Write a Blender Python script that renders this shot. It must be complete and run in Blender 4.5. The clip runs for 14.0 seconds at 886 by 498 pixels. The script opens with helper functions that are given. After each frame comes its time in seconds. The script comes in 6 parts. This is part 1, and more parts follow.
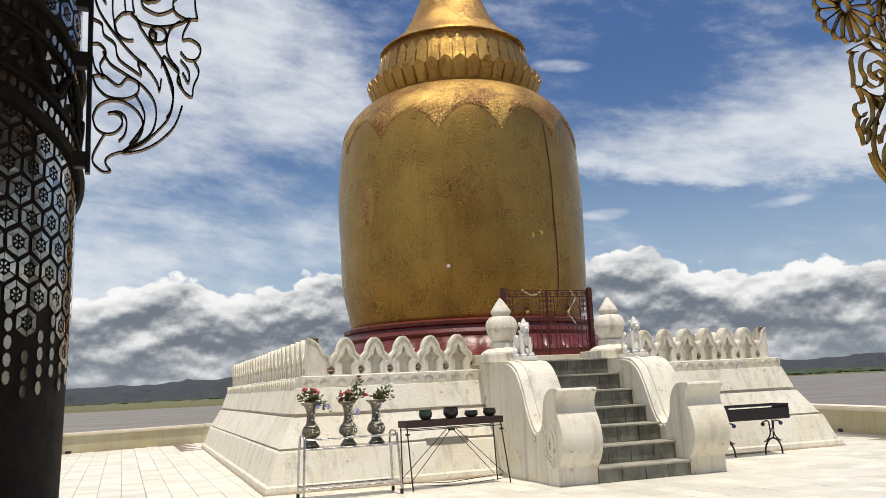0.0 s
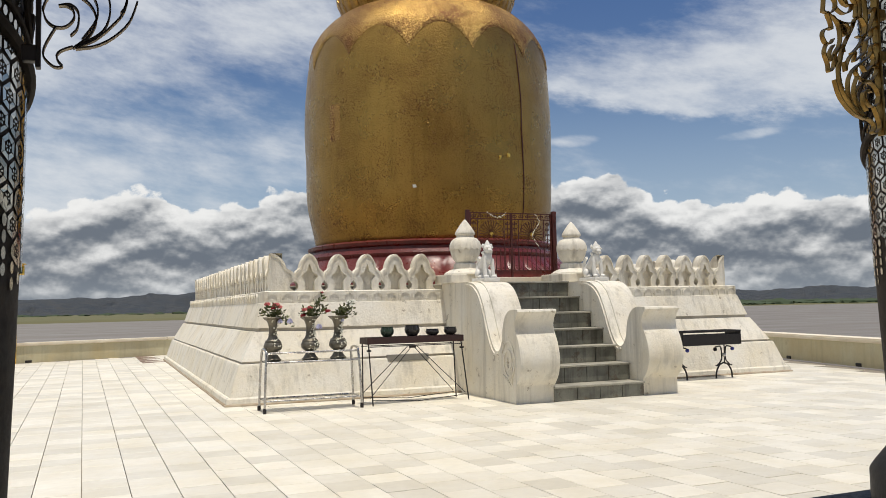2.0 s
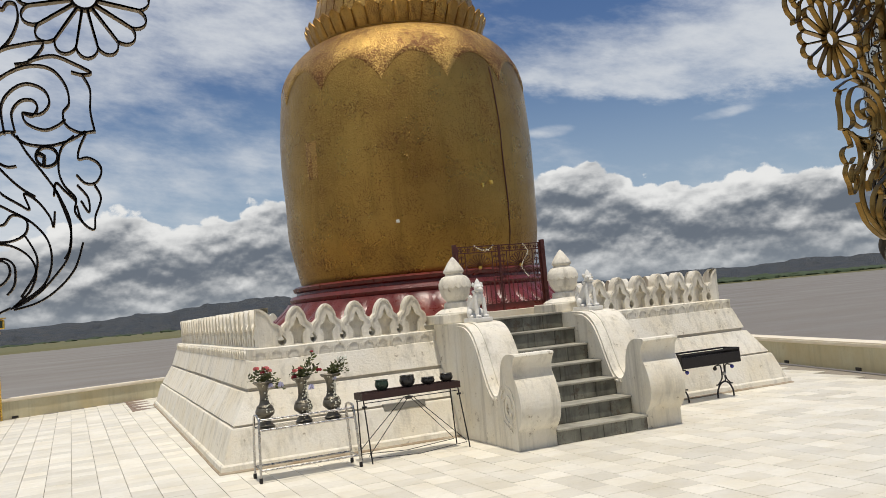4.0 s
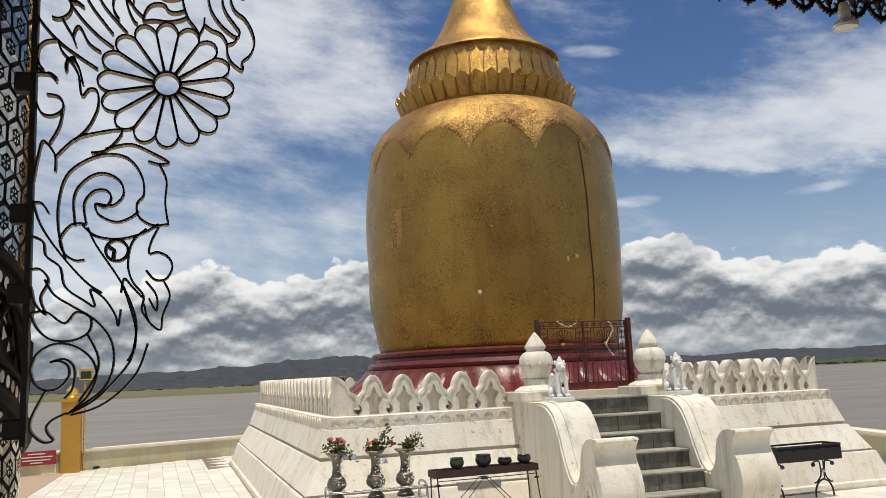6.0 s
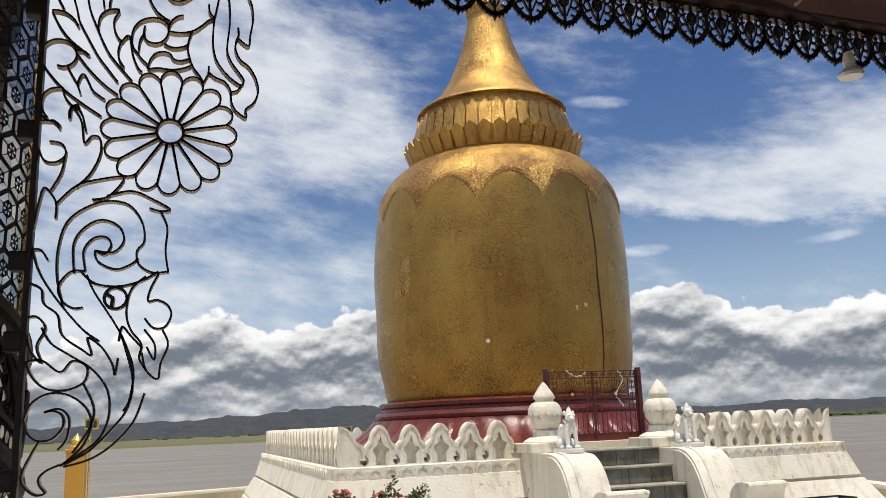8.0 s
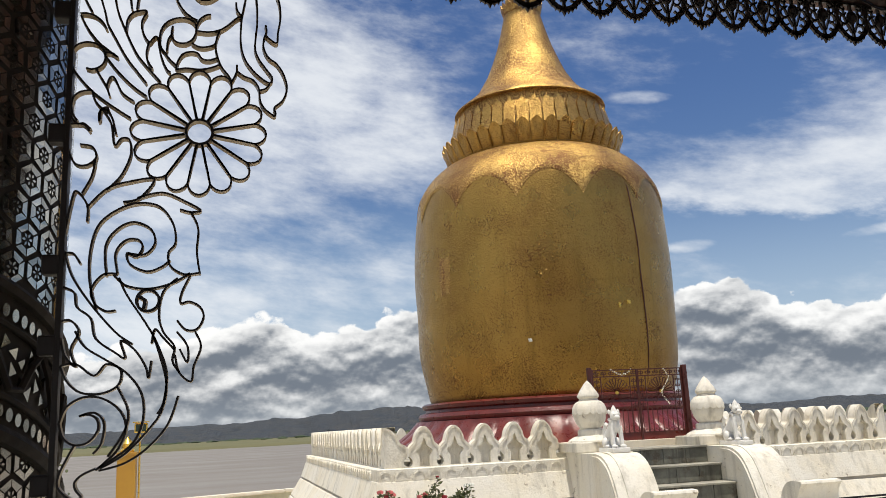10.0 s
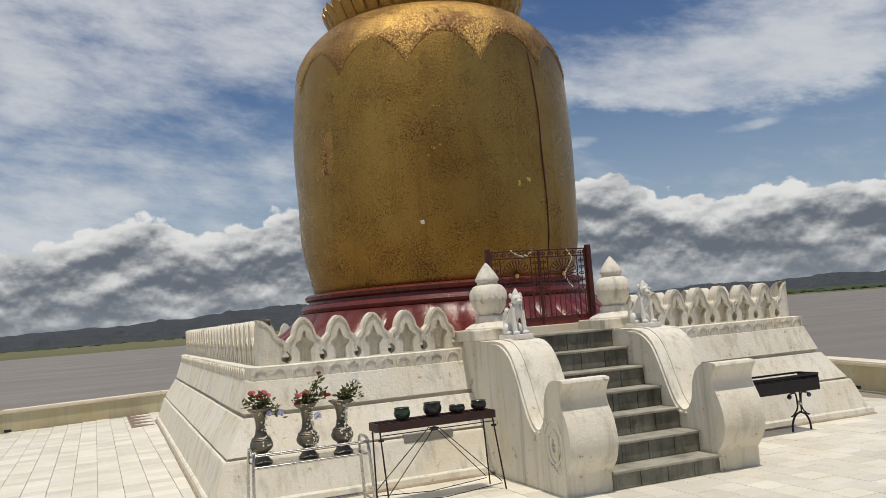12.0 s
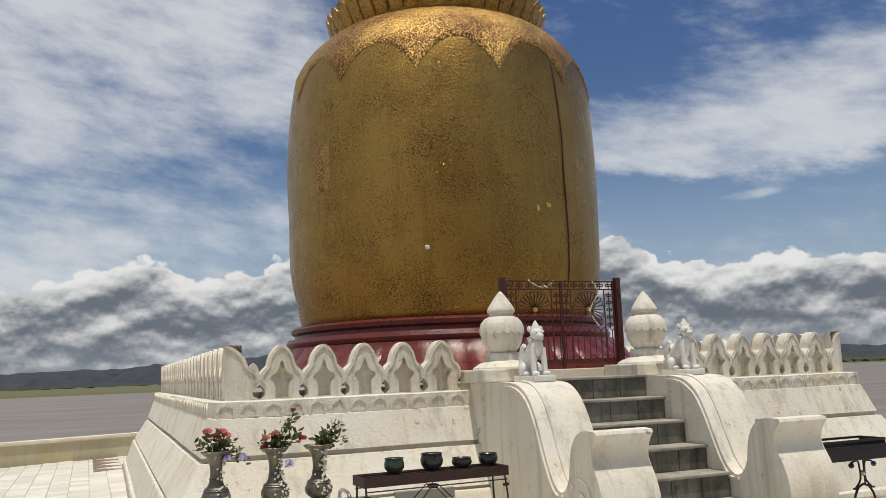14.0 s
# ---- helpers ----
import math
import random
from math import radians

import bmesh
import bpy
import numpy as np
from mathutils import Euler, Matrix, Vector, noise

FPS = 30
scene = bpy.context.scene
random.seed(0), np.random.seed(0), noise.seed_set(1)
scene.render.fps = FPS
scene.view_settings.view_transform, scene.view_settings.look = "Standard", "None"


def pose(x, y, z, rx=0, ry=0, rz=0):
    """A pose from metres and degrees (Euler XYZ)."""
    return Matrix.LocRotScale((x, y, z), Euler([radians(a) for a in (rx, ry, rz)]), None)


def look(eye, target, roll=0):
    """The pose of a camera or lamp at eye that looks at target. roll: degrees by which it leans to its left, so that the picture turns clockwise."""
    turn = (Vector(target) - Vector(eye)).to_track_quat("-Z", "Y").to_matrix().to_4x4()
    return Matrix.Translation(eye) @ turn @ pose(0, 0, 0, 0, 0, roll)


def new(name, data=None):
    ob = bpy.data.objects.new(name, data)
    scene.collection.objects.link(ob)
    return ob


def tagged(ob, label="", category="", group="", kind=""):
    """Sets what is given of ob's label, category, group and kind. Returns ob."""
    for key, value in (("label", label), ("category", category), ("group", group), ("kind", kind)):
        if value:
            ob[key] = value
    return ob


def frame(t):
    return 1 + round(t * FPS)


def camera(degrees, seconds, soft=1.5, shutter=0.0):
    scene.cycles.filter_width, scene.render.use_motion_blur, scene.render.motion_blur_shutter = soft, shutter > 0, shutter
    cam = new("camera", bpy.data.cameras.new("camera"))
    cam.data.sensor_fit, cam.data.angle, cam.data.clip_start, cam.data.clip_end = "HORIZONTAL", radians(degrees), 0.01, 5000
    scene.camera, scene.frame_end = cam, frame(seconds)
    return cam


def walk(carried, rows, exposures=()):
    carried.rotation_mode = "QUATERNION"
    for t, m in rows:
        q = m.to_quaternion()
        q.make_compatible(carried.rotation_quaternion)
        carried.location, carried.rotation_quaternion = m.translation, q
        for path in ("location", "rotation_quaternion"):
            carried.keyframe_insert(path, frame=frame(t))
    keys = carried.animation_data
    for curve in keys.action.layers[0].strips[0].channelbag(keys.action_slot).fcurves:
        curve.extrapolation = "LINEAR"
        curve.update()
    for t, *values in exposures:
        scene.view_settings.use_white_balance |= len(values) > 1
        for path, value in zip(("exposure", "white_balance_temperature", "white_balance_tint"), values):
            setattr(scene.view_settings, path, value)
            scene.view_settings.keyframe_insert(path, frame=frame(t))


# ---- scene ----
cam = camera(56.0, 14.0, soft=0.8)
PATH = [
    (0, (-5.423, -8.051, 1.034), (-4.743, -6.199, 1.358), -2.7),
    (0.5, (-5.420, -8.083, 1.015), (-4.676, -6.248, 1.299), -4.0),
    (1, (-5.430, -8.048, 1.033), (-4.697, -6.198, 1.236), -3.7),
    (1.5, (-5.420, -8.076, 1.026), (-4.682, -6.230, 1.246), -2.8),
    (2, (-5.408, -8.052, 1.009), (-4.651, -6.206, 1.145), -1.2),
    (2.2, (-5.401, -8.056, 0.989), (-4.607, -6.223, 1.094), -2.1),
    (4.3, (-5.322, -7.807, 1.584), (-4.559, -5.965, 1.737), -6.4),
    (4.5, (-5.313, -7.772, 1.607), (-4.58, -5.92, 1.79), -7.0),
    (5, (-5.315, -7.711, 1.627), (-4.582, -5.874, 1.921), -4.5),
    (5.5, (-5.305, -7.715, 1.62), (-4.655, -5.851, 1.941), -1.9),
    (6, (-5.294, -7.712, 1.62), (-4.681, -5.832, 1.918), -2.5),
    (6.5, (-5.288, -7.708, 1.616), (-4.659, -5.832, 1.905), -2.9),
    (7, (-5.285, -7.707, 1.617), (-4.656, -5.834, 1.925), -3.1),
    (7.5, (-5.281, -7.705, 1.618), (-4.671, -5.836, 1.987), -2.9),
    (7.7, (-5.279, -7.701, 1.622), (-4.672, -5.839, 2.03), -2.6),
    (10, (-5.254, -7.663, 1.621), (-4.757, -5.771, 2.04), -2.9),
    (10.5, (-5.195, -7.557, 1.596), (-4.614, -5.663, 1.867), -3.6),
    (11, (-5.125, -7.397, 1.557), (-4.406, -5.548, 1.809), -7.5),
    (11.5, (-4.957, -6.938, 1.574), (-4.127, -5.13, 1.779), -6.6),
    (12, (-4.897, -6.55, 1.557), (-4.153, -4.701, 1.716), -4.5),
    (12.5, (-4.835, -6.225, 1.594), (-4.051, -4.401, 1.831), -6.7),
    (13, (-4.698, -5.873, 1.515), (-3.902, -4.05, 1.724), -6.5),
    (13.5, (-4.611, -5.572, 1.478), (-3.887, -3.71, 1.591), -4.9),
    (14, (-4.494, -5.327, 1.381), (-3.75, -3.494, 1.672), -2.2),
]
EXPOSURES = ((0.0, -0.02), (1.0, -0.25), (2.0, -0.18), (4.5, -0.27), (5.0, -0.12), (6.5, -0.10), (7.5, 0.0), (10.0, 0.08), (10.5, -0.02), (11.0, -0.16), (12.0, -0.39), (13.0, -0.27), (13.5, -0.30), (14.0, -0.32))
walk(cam, [(t, look(eye, target, roll)) for t, eye, target, roll in PATH], [(t, e, 6850, 10) for t, e in EXPOSURES])

# ---- world and sun ----
SUN_AZ, SUN_EL = radians(172), radians(79.5)      # compass angle from +y towards +x
world = bpy.data.worlds.new("sky")
scene.world = world
world.use_nodes = True
wn, wl = world.node_tree.nodes, world.node_tree.links
wn.clear()


def wnode(kind):
    return wn.new(kind)


def wmath(op, a, b=None, c=None):
    n = wnode("ShaderNodeMath")
    n.operation = op
    for i, v in enumerate((a, b, c)):
        if v is None:
            continue
        if isinstance(v, (int, float)):
            n.inputs[i].default_value = v
        else:
            wl.new(v, n.inputs[i])
    return n.outputs[0]


def wstep(v, lo, hi):
    n = wnode("ShaderNodeMapRange")
    n.interpolation_type = "SMOOTHSTEP"
    wl.new(v, n.inputs["Value"])
    n.inputs["From Min"].default_value, n.inputs["From Max"].default_value = lo, hi
    return n.outputs["Result"]


def wnoise(x, y, scale, detail, rough, seed=0.0):
    comb = wnode("ShaderNodeCombineXYZ")
    wl.new(x, comb.inputs[0])
    wl.new(y, comb.inputs[1])
    comb.inputs[2].default_value = seed
    n = wnode("ShaderNodeTexNoise")
    wl.new(comb.outputs[0], n.inputs["Vector"])
    n.inputs["Scale"].default_value, n.inputs["Detail"].default_value, n.inputs["Roughness"].default_value = scale, detail, rough
    return n.outputs["Fac"]


def wmix(fac, a, b):
    n = wnode("ShaderNodeMix")
    n.data_type = "RGBA"
    if isinstance(fac, (int, float)):
        n.inputs[0].default_value = fac
    else:
        wl.new(fac, n.inputs[0])
    for i, v in ((6, a), (7, b)):
        if isinstance(v, tuple):
            n.inputs[i].default_value = (*v, 1)
        else:
            wl.new(v, n.inputs[i])
    return n.outputs[2]


sky = wnode("ShaderNodeTexSky")
sky.sky_type, sky.sun_disc = "NISHITA", False
sky.sun_elevation, sky.sun_rotation, sky.dust_density, sky.ozone_density = SUN_EL, SUN_AZ, 1.0, 2.0
coord = wnode("ShaderNodeTexCoord")
sep = wnode("ShaderNodeSeparateXYZ")
wl.new(coord.outputs["Generated"], sep.inputs[0])
dx, dy, dz = sep.outputs
az = wmath("MULTIPLY", wmath("ARCTAN2", dx, dy), 180 / math.pi)
el = wmath("MULTIPLY", wmath("ARCSINE", dz), 180 / math.pi)
# high thin cloud: drawn-out streaks that fall to the right, densest in a few drifts
def wline(v, slope, rise):
    return wmath("MULTIPLY_ADD", v, slope, rise)


def wblob(a0, e0, wide, high, slope=0.0):
    """A soft oval at a compass angle and height."""
    u = wmath("MULTIPLY", wmath("SUBTRACT", az, a0), 1.0 / wide)
    v = wmath("MULTIPLY", wmath("SUBTRACT", wmath("SUBTRACT", el, e0), wmath("MULTIPLY", wmath("SUBTRACT", az, a0), slope)), 1.0 / high)
    return wstep(wmath("ADD", wmath("MULTIPLY", u, u), wmath("MULTIPLY", v, v)), 1.0, 0.0)


tilted = wmath("ADD", el, wmath("MULTIPLY", az, 0.16))
streak = wnoise(wmath("MULTIPLY", az, 0.075), wmath("MULTIPLY", tilted, 0.20), 1.0, 9.0, 0.60, 3.1)
fleck = wnoise(wmath("MULTIPLY", az, 0.26), wmath("MULTIPLY", tilted, 0.62), 1.0, 8.0, 0.62, 8.4)
drift_a = wmath("MULTIPLY", wmath("MULTIPLY", wstep(az, 18.5, 11.5), wstep(el, 13.8, 18.0)), wstep(wmath("ADD", el, wmath("MULTIPLY", az, 0.63)), 36.5, 30.5))
low_b = wmath("MAXIMUM", wline(az, -0.23, 20.6), wline(az, 0.10, 7.0))
over_b = wmath("SUBTRACT", el, low_b)
drift_b = wmath("MULTIPLY", wmath("MULTIPLY", wstep(wmath("ADD", over_b, wmath("MULTIPLY", wmath("SUBTRACT", fleck, 0.5), 2.2)), -0.5, 1.1), wstep(wmath("SUBTRACT", el, wline(az, 0.13, 12.6)), 2.2, -2.6)), wstep(az, 25.0, 32.0))
drift_c = wmath("MULTIPLY", wstep(wmath("ABSOLUTE", wmath("SUBTRACT", wmath("ADD", el, wmath("MULTIPLY", az, 0.07)), 11.75)), 1.5, 0.2), wstep(az, 8.0, 2.0))
drifts = wmath("MAXIMUM", wmath("MAXIMUM", drift_a, drift_b), wmath("MAXIMUM", drift_c, wmath("MULTIPLY", wstep(az, 22.0, -2.0), 0.75)))
for spot in ((29.2, 21.1, 3.0, 0.55, -0.10), (31.6, 11.0, 2.4, 0.55, 0.0), (42.6, 10.6, 2.6, 0.45, 0.05)):
    drifts = wmath("MAXIMUM", drifts, wmath("MULTIPLY", wblob(*spot), 0.8))
thin = wmath("ADD", wmath("MULTIPLY", streak, 0.58), wmath("MULTIPLY", fleck, 0.42))
thin = wstep(wmath("ADD", thin, wmath("MULTIPLY", drifts, 0.235)), 0.47, 0.86)
# heaped cloud near the horizon: round bright tops over grey, layered bases


def wpuff(sx, sy, seed):
    """Round swellings: one minus the distance to scattered centres, in a warped field."""
    warp = wmath("MULTIPLY", wnoise(wmath("MULTIPLY", az, sx * 2.1), wmath("MULTIPLY", el, sy * 2.1), 1.0, 5.0, 0.6, seed + 7), 0.55)
    comb = wnode("ShaderNodeCombineXYZ")
    wl.new(wmath("ADD", wmath("MULTIPLY", az, sx), warp), comb.inputs[0])
    wl.new(wmath("ADD", wmath("MULTIPLY", el, sy), warp), comb.inputs[1])
    comb.inputs[2].default_value = seed
    n = wnode("ShaderNodeTexVoronoi")
    n.feature = "SMOOTH_F1"
    n.inputs["Scale"].default_value, n.inputs["Smoothness"].default_value = 1.0, 0.35
    wl.new(comb.outputs[0], n.inputs["Vector"])
    return wmath("SUBTRACT", 1.0, n.outputs["Distance"])


def wramp(v, stops):
    """A smooth grey ramp through (place, value) stops, both from 0 to 1."""
    n = wnode("ShaderNodeValToRGB")
    n.color_ramp.interpolation = "EASE"
    while len(n.color_ramp.elements) < len(stops):
        n.color_ramp.elements.new(0.5)
    for e, (p, g) in zip(n.color_ramp.elements, stops):
        e.position, e.color = p, (g, g, g, 1)
    wl.new(v, n.inputs[0])
    return n.outputs[0]


def wbillow(up, sx, sy, seed, detail):
    return wnoise(wmath("MULTIPLY", az, sx), wmath("MULTIPLY", wmath("ADD", el, up), sy), 1.0, detail, 0.5, seed)


# height of the cloud tops, in tenths of a degree by compass angle
TOPS = ((-25, 60), (-9, 58), (-4, 66), (2.5, 82), (5.5, 69), (9, 76), (12.5, 84), (20, 74), (27, 80), (31, 85), (34.5, 87), (37.3, 70), (41, 66), (44, 70), (48, 66), (60, 72))
crest = wmath("MULTIPLY", wramp(wline(az, 1 / 90, 25 / 90), [((a + 25) / 90, h / 100) for a, h in TOPS]), 10.0)
small_puff = wpuff(0.62, 0.85, 4.6)
grain = wnoise(wmath("MULTIPLY", az, 1.5), wmath("MULTIPLY", el, 1.9), 1.0, 7.0, 0.6, 5.2)
top = wmath("ADD", crest, wmath("ADD", wmath("MULTIPLY", wmath("SUBTRACT", small_puff, 0.60), 1.7), wmath("MULTIPLY", wmath("SUBTRACT", grain, 0.5), 0.9)))
below = wmath("SUBTRACT", top, el)
heaped = wstep(below, 0.0, 0.34)
roll = wnoise(wmath("MULTIPLY", az, 0.13), wmath("MULTIPLY", el, 0.34), 1.0, 7.0, 0.55, 9.9)
sunk = wmath("ADD", wmath("SUBTRACT", crest, el), wmath("MULTIPLY", wmath("SUBTRACT", roll, 0.5), 4.6))
light = wramp(wmath("MULTIPLY", sunk, 0.1), ((0.0, 1.0), (0.05, 0.92), (0.13, 0.62), (0.24, 0.24), (0.34, 0.20), (0.42, 0.36), (0.55, 0.26), (0.70, 0.34), (1.0, 0.34)))
# each swelling is lit on its upper side
broad = wmath("SUBTRACT", wbillow(0.0, 0.24, 0.50, 2.9, 4.0), wbillow(0.85, 0.24, 0.50, 2.9, 4.0))
close = wmath("SUBTRACT", wbillow(0.0, 0.70, 0.95, 6.3, 7.0), wbillow(0.38, 0.70, 0.95, 6.3, 7.0))
light = wmath("ADD", light, wmath("MULTIPLY", wmath("ADD", wmath("MULTIPLY", broad, 1.45), wmath("MULTIPLY", close, 1.0)), wmath("MULTIPLY_ADD", wstep(below, 0.1, 1.6), 0.75, 0.25)))
low_haze = wstep(el, 3.2, 0.4)
heap_col = wmix(wstep(light, 0.0, 1.02), (1.65, 2.0, 2.55), (10.4, 10.7, 11.0))
heap_col = wmix(wmath("MULTIPLY", low_haze, 0.35), heap_col, (4.1, 4.8, 5.6))
haze = wstep(el, 17.0, 0.0)
air = wmix(wmath("MULTIPLY", haze, 0.62), sky.outputs[0], (6.3, 7.2, 8.4))
deep = wmix(wstep(el, 6.0, 24.0), (0.86, 0.95, 1.06), (0.53, 0.72, 1.02))
tint = wnode("ShaderNodeMix")
tint.data_type, tint.blend_type = "RGBA", "MULTIPLY"
tint.inputs[0].default_value = 1.0
wl.new(air, tint.inputs[6])
wl.new(deep, tint.inputs[7])
veil = wmix(wmath("MULTIPLY", thin, 0.86), tint.outputs[2], (8.7, 9.3, 10.1))
clouds = wmix(wmath("MULTIPLY", heaped, 0.96), veil, heap_col)
bg = wnode("ShaderNodeBackground")
wl.new(clouds, bg.inputs["Color"])
bg.inputs["Strength"].default_value = 0.092
wout = wnode("ShaderNodeOutputWorld")
wl.new(bg.outputs[0], wout.inputs["Surface"])

sun = new("sun", bpy.data.lights.new("sun", "SUN"))
sun.data.energy, sun.data.angle, sun.data.color = 4.0, radians(0.55), (1.0, 0.95, 0.87)
sun_dir = Vector((math.sin(SUN_AZ) * math.cos(SUN_EL), math.cos(SUN_AZ) * math.cos(SUN_EL), math.sin(SUN_EL)))
sun.matrix_world = look(sun_dir * 60, (0, 0, 0))


# ---- materials ----
def material(name, base, rough=0.7, metal=0.0, spots=None, scale=3.0, amount=0.5, fine=40.0, bump=0.1, bump_dist=0.01, vary=0.0, island=False,
             streak=None, streak_amount=0.0, stretch=(1, 1, 1), second=None, second_scale=9.0, second_edge=(0.56, 0.66), second_amount=0.8):
    """A surface with broad stains, fine grain and relief, at real size."""
    m = bpy.data.materials.new(name)
    m.use_nodes = True
    nt = m.node_tree
    b = nt.nodes["Principled BSDF"]
    b.inputs["Roughness"].default_value, b.inputs["Metallic"].default_value = rough, metal
    tc = nt.nodes.new("ShaderNodeTexCoord")
    geo = nt.nodes.new("ShaderNodeNewGeometry")
    mp = nt.nodes.new("ShaderNodeMapping")
    mp.inputs["Scale"].default_value = stretch
    nt.links.new(geo.outputs["Position"], mp.inputs["Vector"])

    def tex(s, d=6.0, r=0.6, vec=None):
        n = nt.nodes.new("ShaderNodeTexNoise")
        n.inputs["Scale"].default_value, n.inputs["Detail"].default_value, n.inputs["Roughness"].default_value = s, d, r
        nt.links.new(vec or mp.outputs[0], n.inputs["Vector"])
        return n.outputs["Fac"]

    def ramp(v, lo, hi, top_value=1.0):
        n = nt.nodes.new("ShaderNodeMapRange")
        nt.links.new(v, n.inputs["Value"])
        n.inputs["From Min"].default_value, n.inputs["From Max"].default_value = lo, hi
        n.inputs["To Max"].default_value = top_value
        return n.outputs["Result"]

    def mix(f, a, c):
        n = nt.nodes.new("ShaderNodeMix")
        n.data_type = "RGBA"
        nt.links.new(f, n.inputs[0])
        for i, v in ((6, a), (7, c)):
            if isinstance(v, tuple):
                n.inputs[i].default_value = (*v, 1)
            else:
                nt.links.new(v, n.inputs[i])
        return n.outputs[2]

    col = mix(ramp(tex(scale), 0.38, 0.72, amount), base, spots or tuple(0.75 * v for v in base))
    col = mix(ramp(tex(fine, 4.0), 0.4, 0.75, 0.25), col, tuple(0.7 * v for v in base))
    if second:
        col = mix(ramp(tex(second_scale, 8.0, 0.7), *second_edge, second_amount), col, second)
    if streak:
        mp2 = nt.nodes.new("ShaderNodeMapping")
        mp2.inputs["Scale"].default_value = (9, 9, 0.7)
        nt.links.new(geo.outputs["Position"], mp2.inputs["Vector"])
        col = mix(ramp(tex(1.0, 6.0, 0.65, mp2.outputs[0]), 0.5, 0.72, streak_amount), col, streak)
    if vary:
        hsv = nt.nodes.new("ShaderNodeHueSaturation")
        if island:
            src = geo.outputs["Random Per Island"]
        else:
            src = nt.nodes.new("ShaderNodeObjectInfo").outputs["Random"]
        mr = nt.nodes.new("ShaderNodeMapRange")
        nt.links.new(src, mr.inputs["Value"])
        mr.inputs["To Min"].default_value, mr.inputs["To Max"].default_value = 1 - vary, 1 + vary * 0.5
        nt.links.new(mr.outputs["Result"], hsv.inputs["Value"])
        nt.links.new(col, hsv.inputs["Color"])
        col = hsv.outputs["Color"]
    nt.links.new(col, b.inputs["Base Color"])
    rr = ramp(tex(scale * 2.3), 0.3, 0.7)
    mr2 = nt.nodes.new("ShaderNodeMapRange")
    nt.links.new(rr, mr2.inputs["Value"])
    mr2.inputs["To Min"].default_value, mr2.inputs["To Max"].default_value = max(0.03, rough - 0.1), min(1.0, rough + 0.08)
    nt.links.new(mr2.outputs["Result"], b.inputs["Roughness"])
    if bump:
        bp = nt.nodes.new("ShaderNodeBump")
        bp.inputs["Strength"].default_value, bp.inputs["Distance"].default_value = bump, bump_dist
        nt.links.new(tex(fine, 8.0, 0.65), bp.inputs["Height"])
        nt.links.new(bp.outputs[0], b.inputs["Normal"])
    return m


def patch_noise(m):
    """Gather the flaked spots into drifts: a broad noise shifts their threshold."""
    nt = m.node_tree
    spot = [n for n in nt.nodes if n.type == "TEX_NOISE" and abs(n.inputs["Scale"].default_value - 62.0) < 0.01][0]
    geo = nt.nodes.new("ShaderNodeNewGeometry")
    broad = nt.nodes.new("ShaderNodeTexNoise")
    broad.inputs["Scale"].default_value, broad.inputs["Detail"].default_value = 2.0, 5.0
    nt.links.new(geo.outputs["Position"], broad.inputs["Vector"])
    shift = nt.nodes.new("ShaderNodeMath")
    shift.operation = "MULTIPLY_ADD"
    shift.inputs[1].default_value, shift.inputs[2].default_value = 0.22, -0.11
    nt.links.new(broad.outputs["Fac"], shift.inputs[0])
    add = nt.nodes.new("ShaderNodeMath")
    nt.links.new(shift.outputs[0], add.inputs[0])
    nt.links.new(spot.outputs["Fac"], add.inputs[1])
    for link in list(spot.outputs["Fac"].links):
        if link.to_node != add:
            nt.links.new(add.outputs[0], link.to_socket)
    # bare lacquer shows where the leaf has gone
    flake = add.outputs[0].links[0].to_node
    bare = nt.nodes.new("ShaderNodeMath")
    bare.operation = "SUBTRACT"
    bare.inputs[0].default_value = 1.0
    nt.links.new(flake.outputs["Result"], bare.inputs[1])
    nt.links.new(bare.outputs[0], nt.nodes["Principled BSDF"].inputs["Metallic"])
    nt.nodes["Principled BSDF"].inputs["Specular IOR Level"].default_value = 0.08


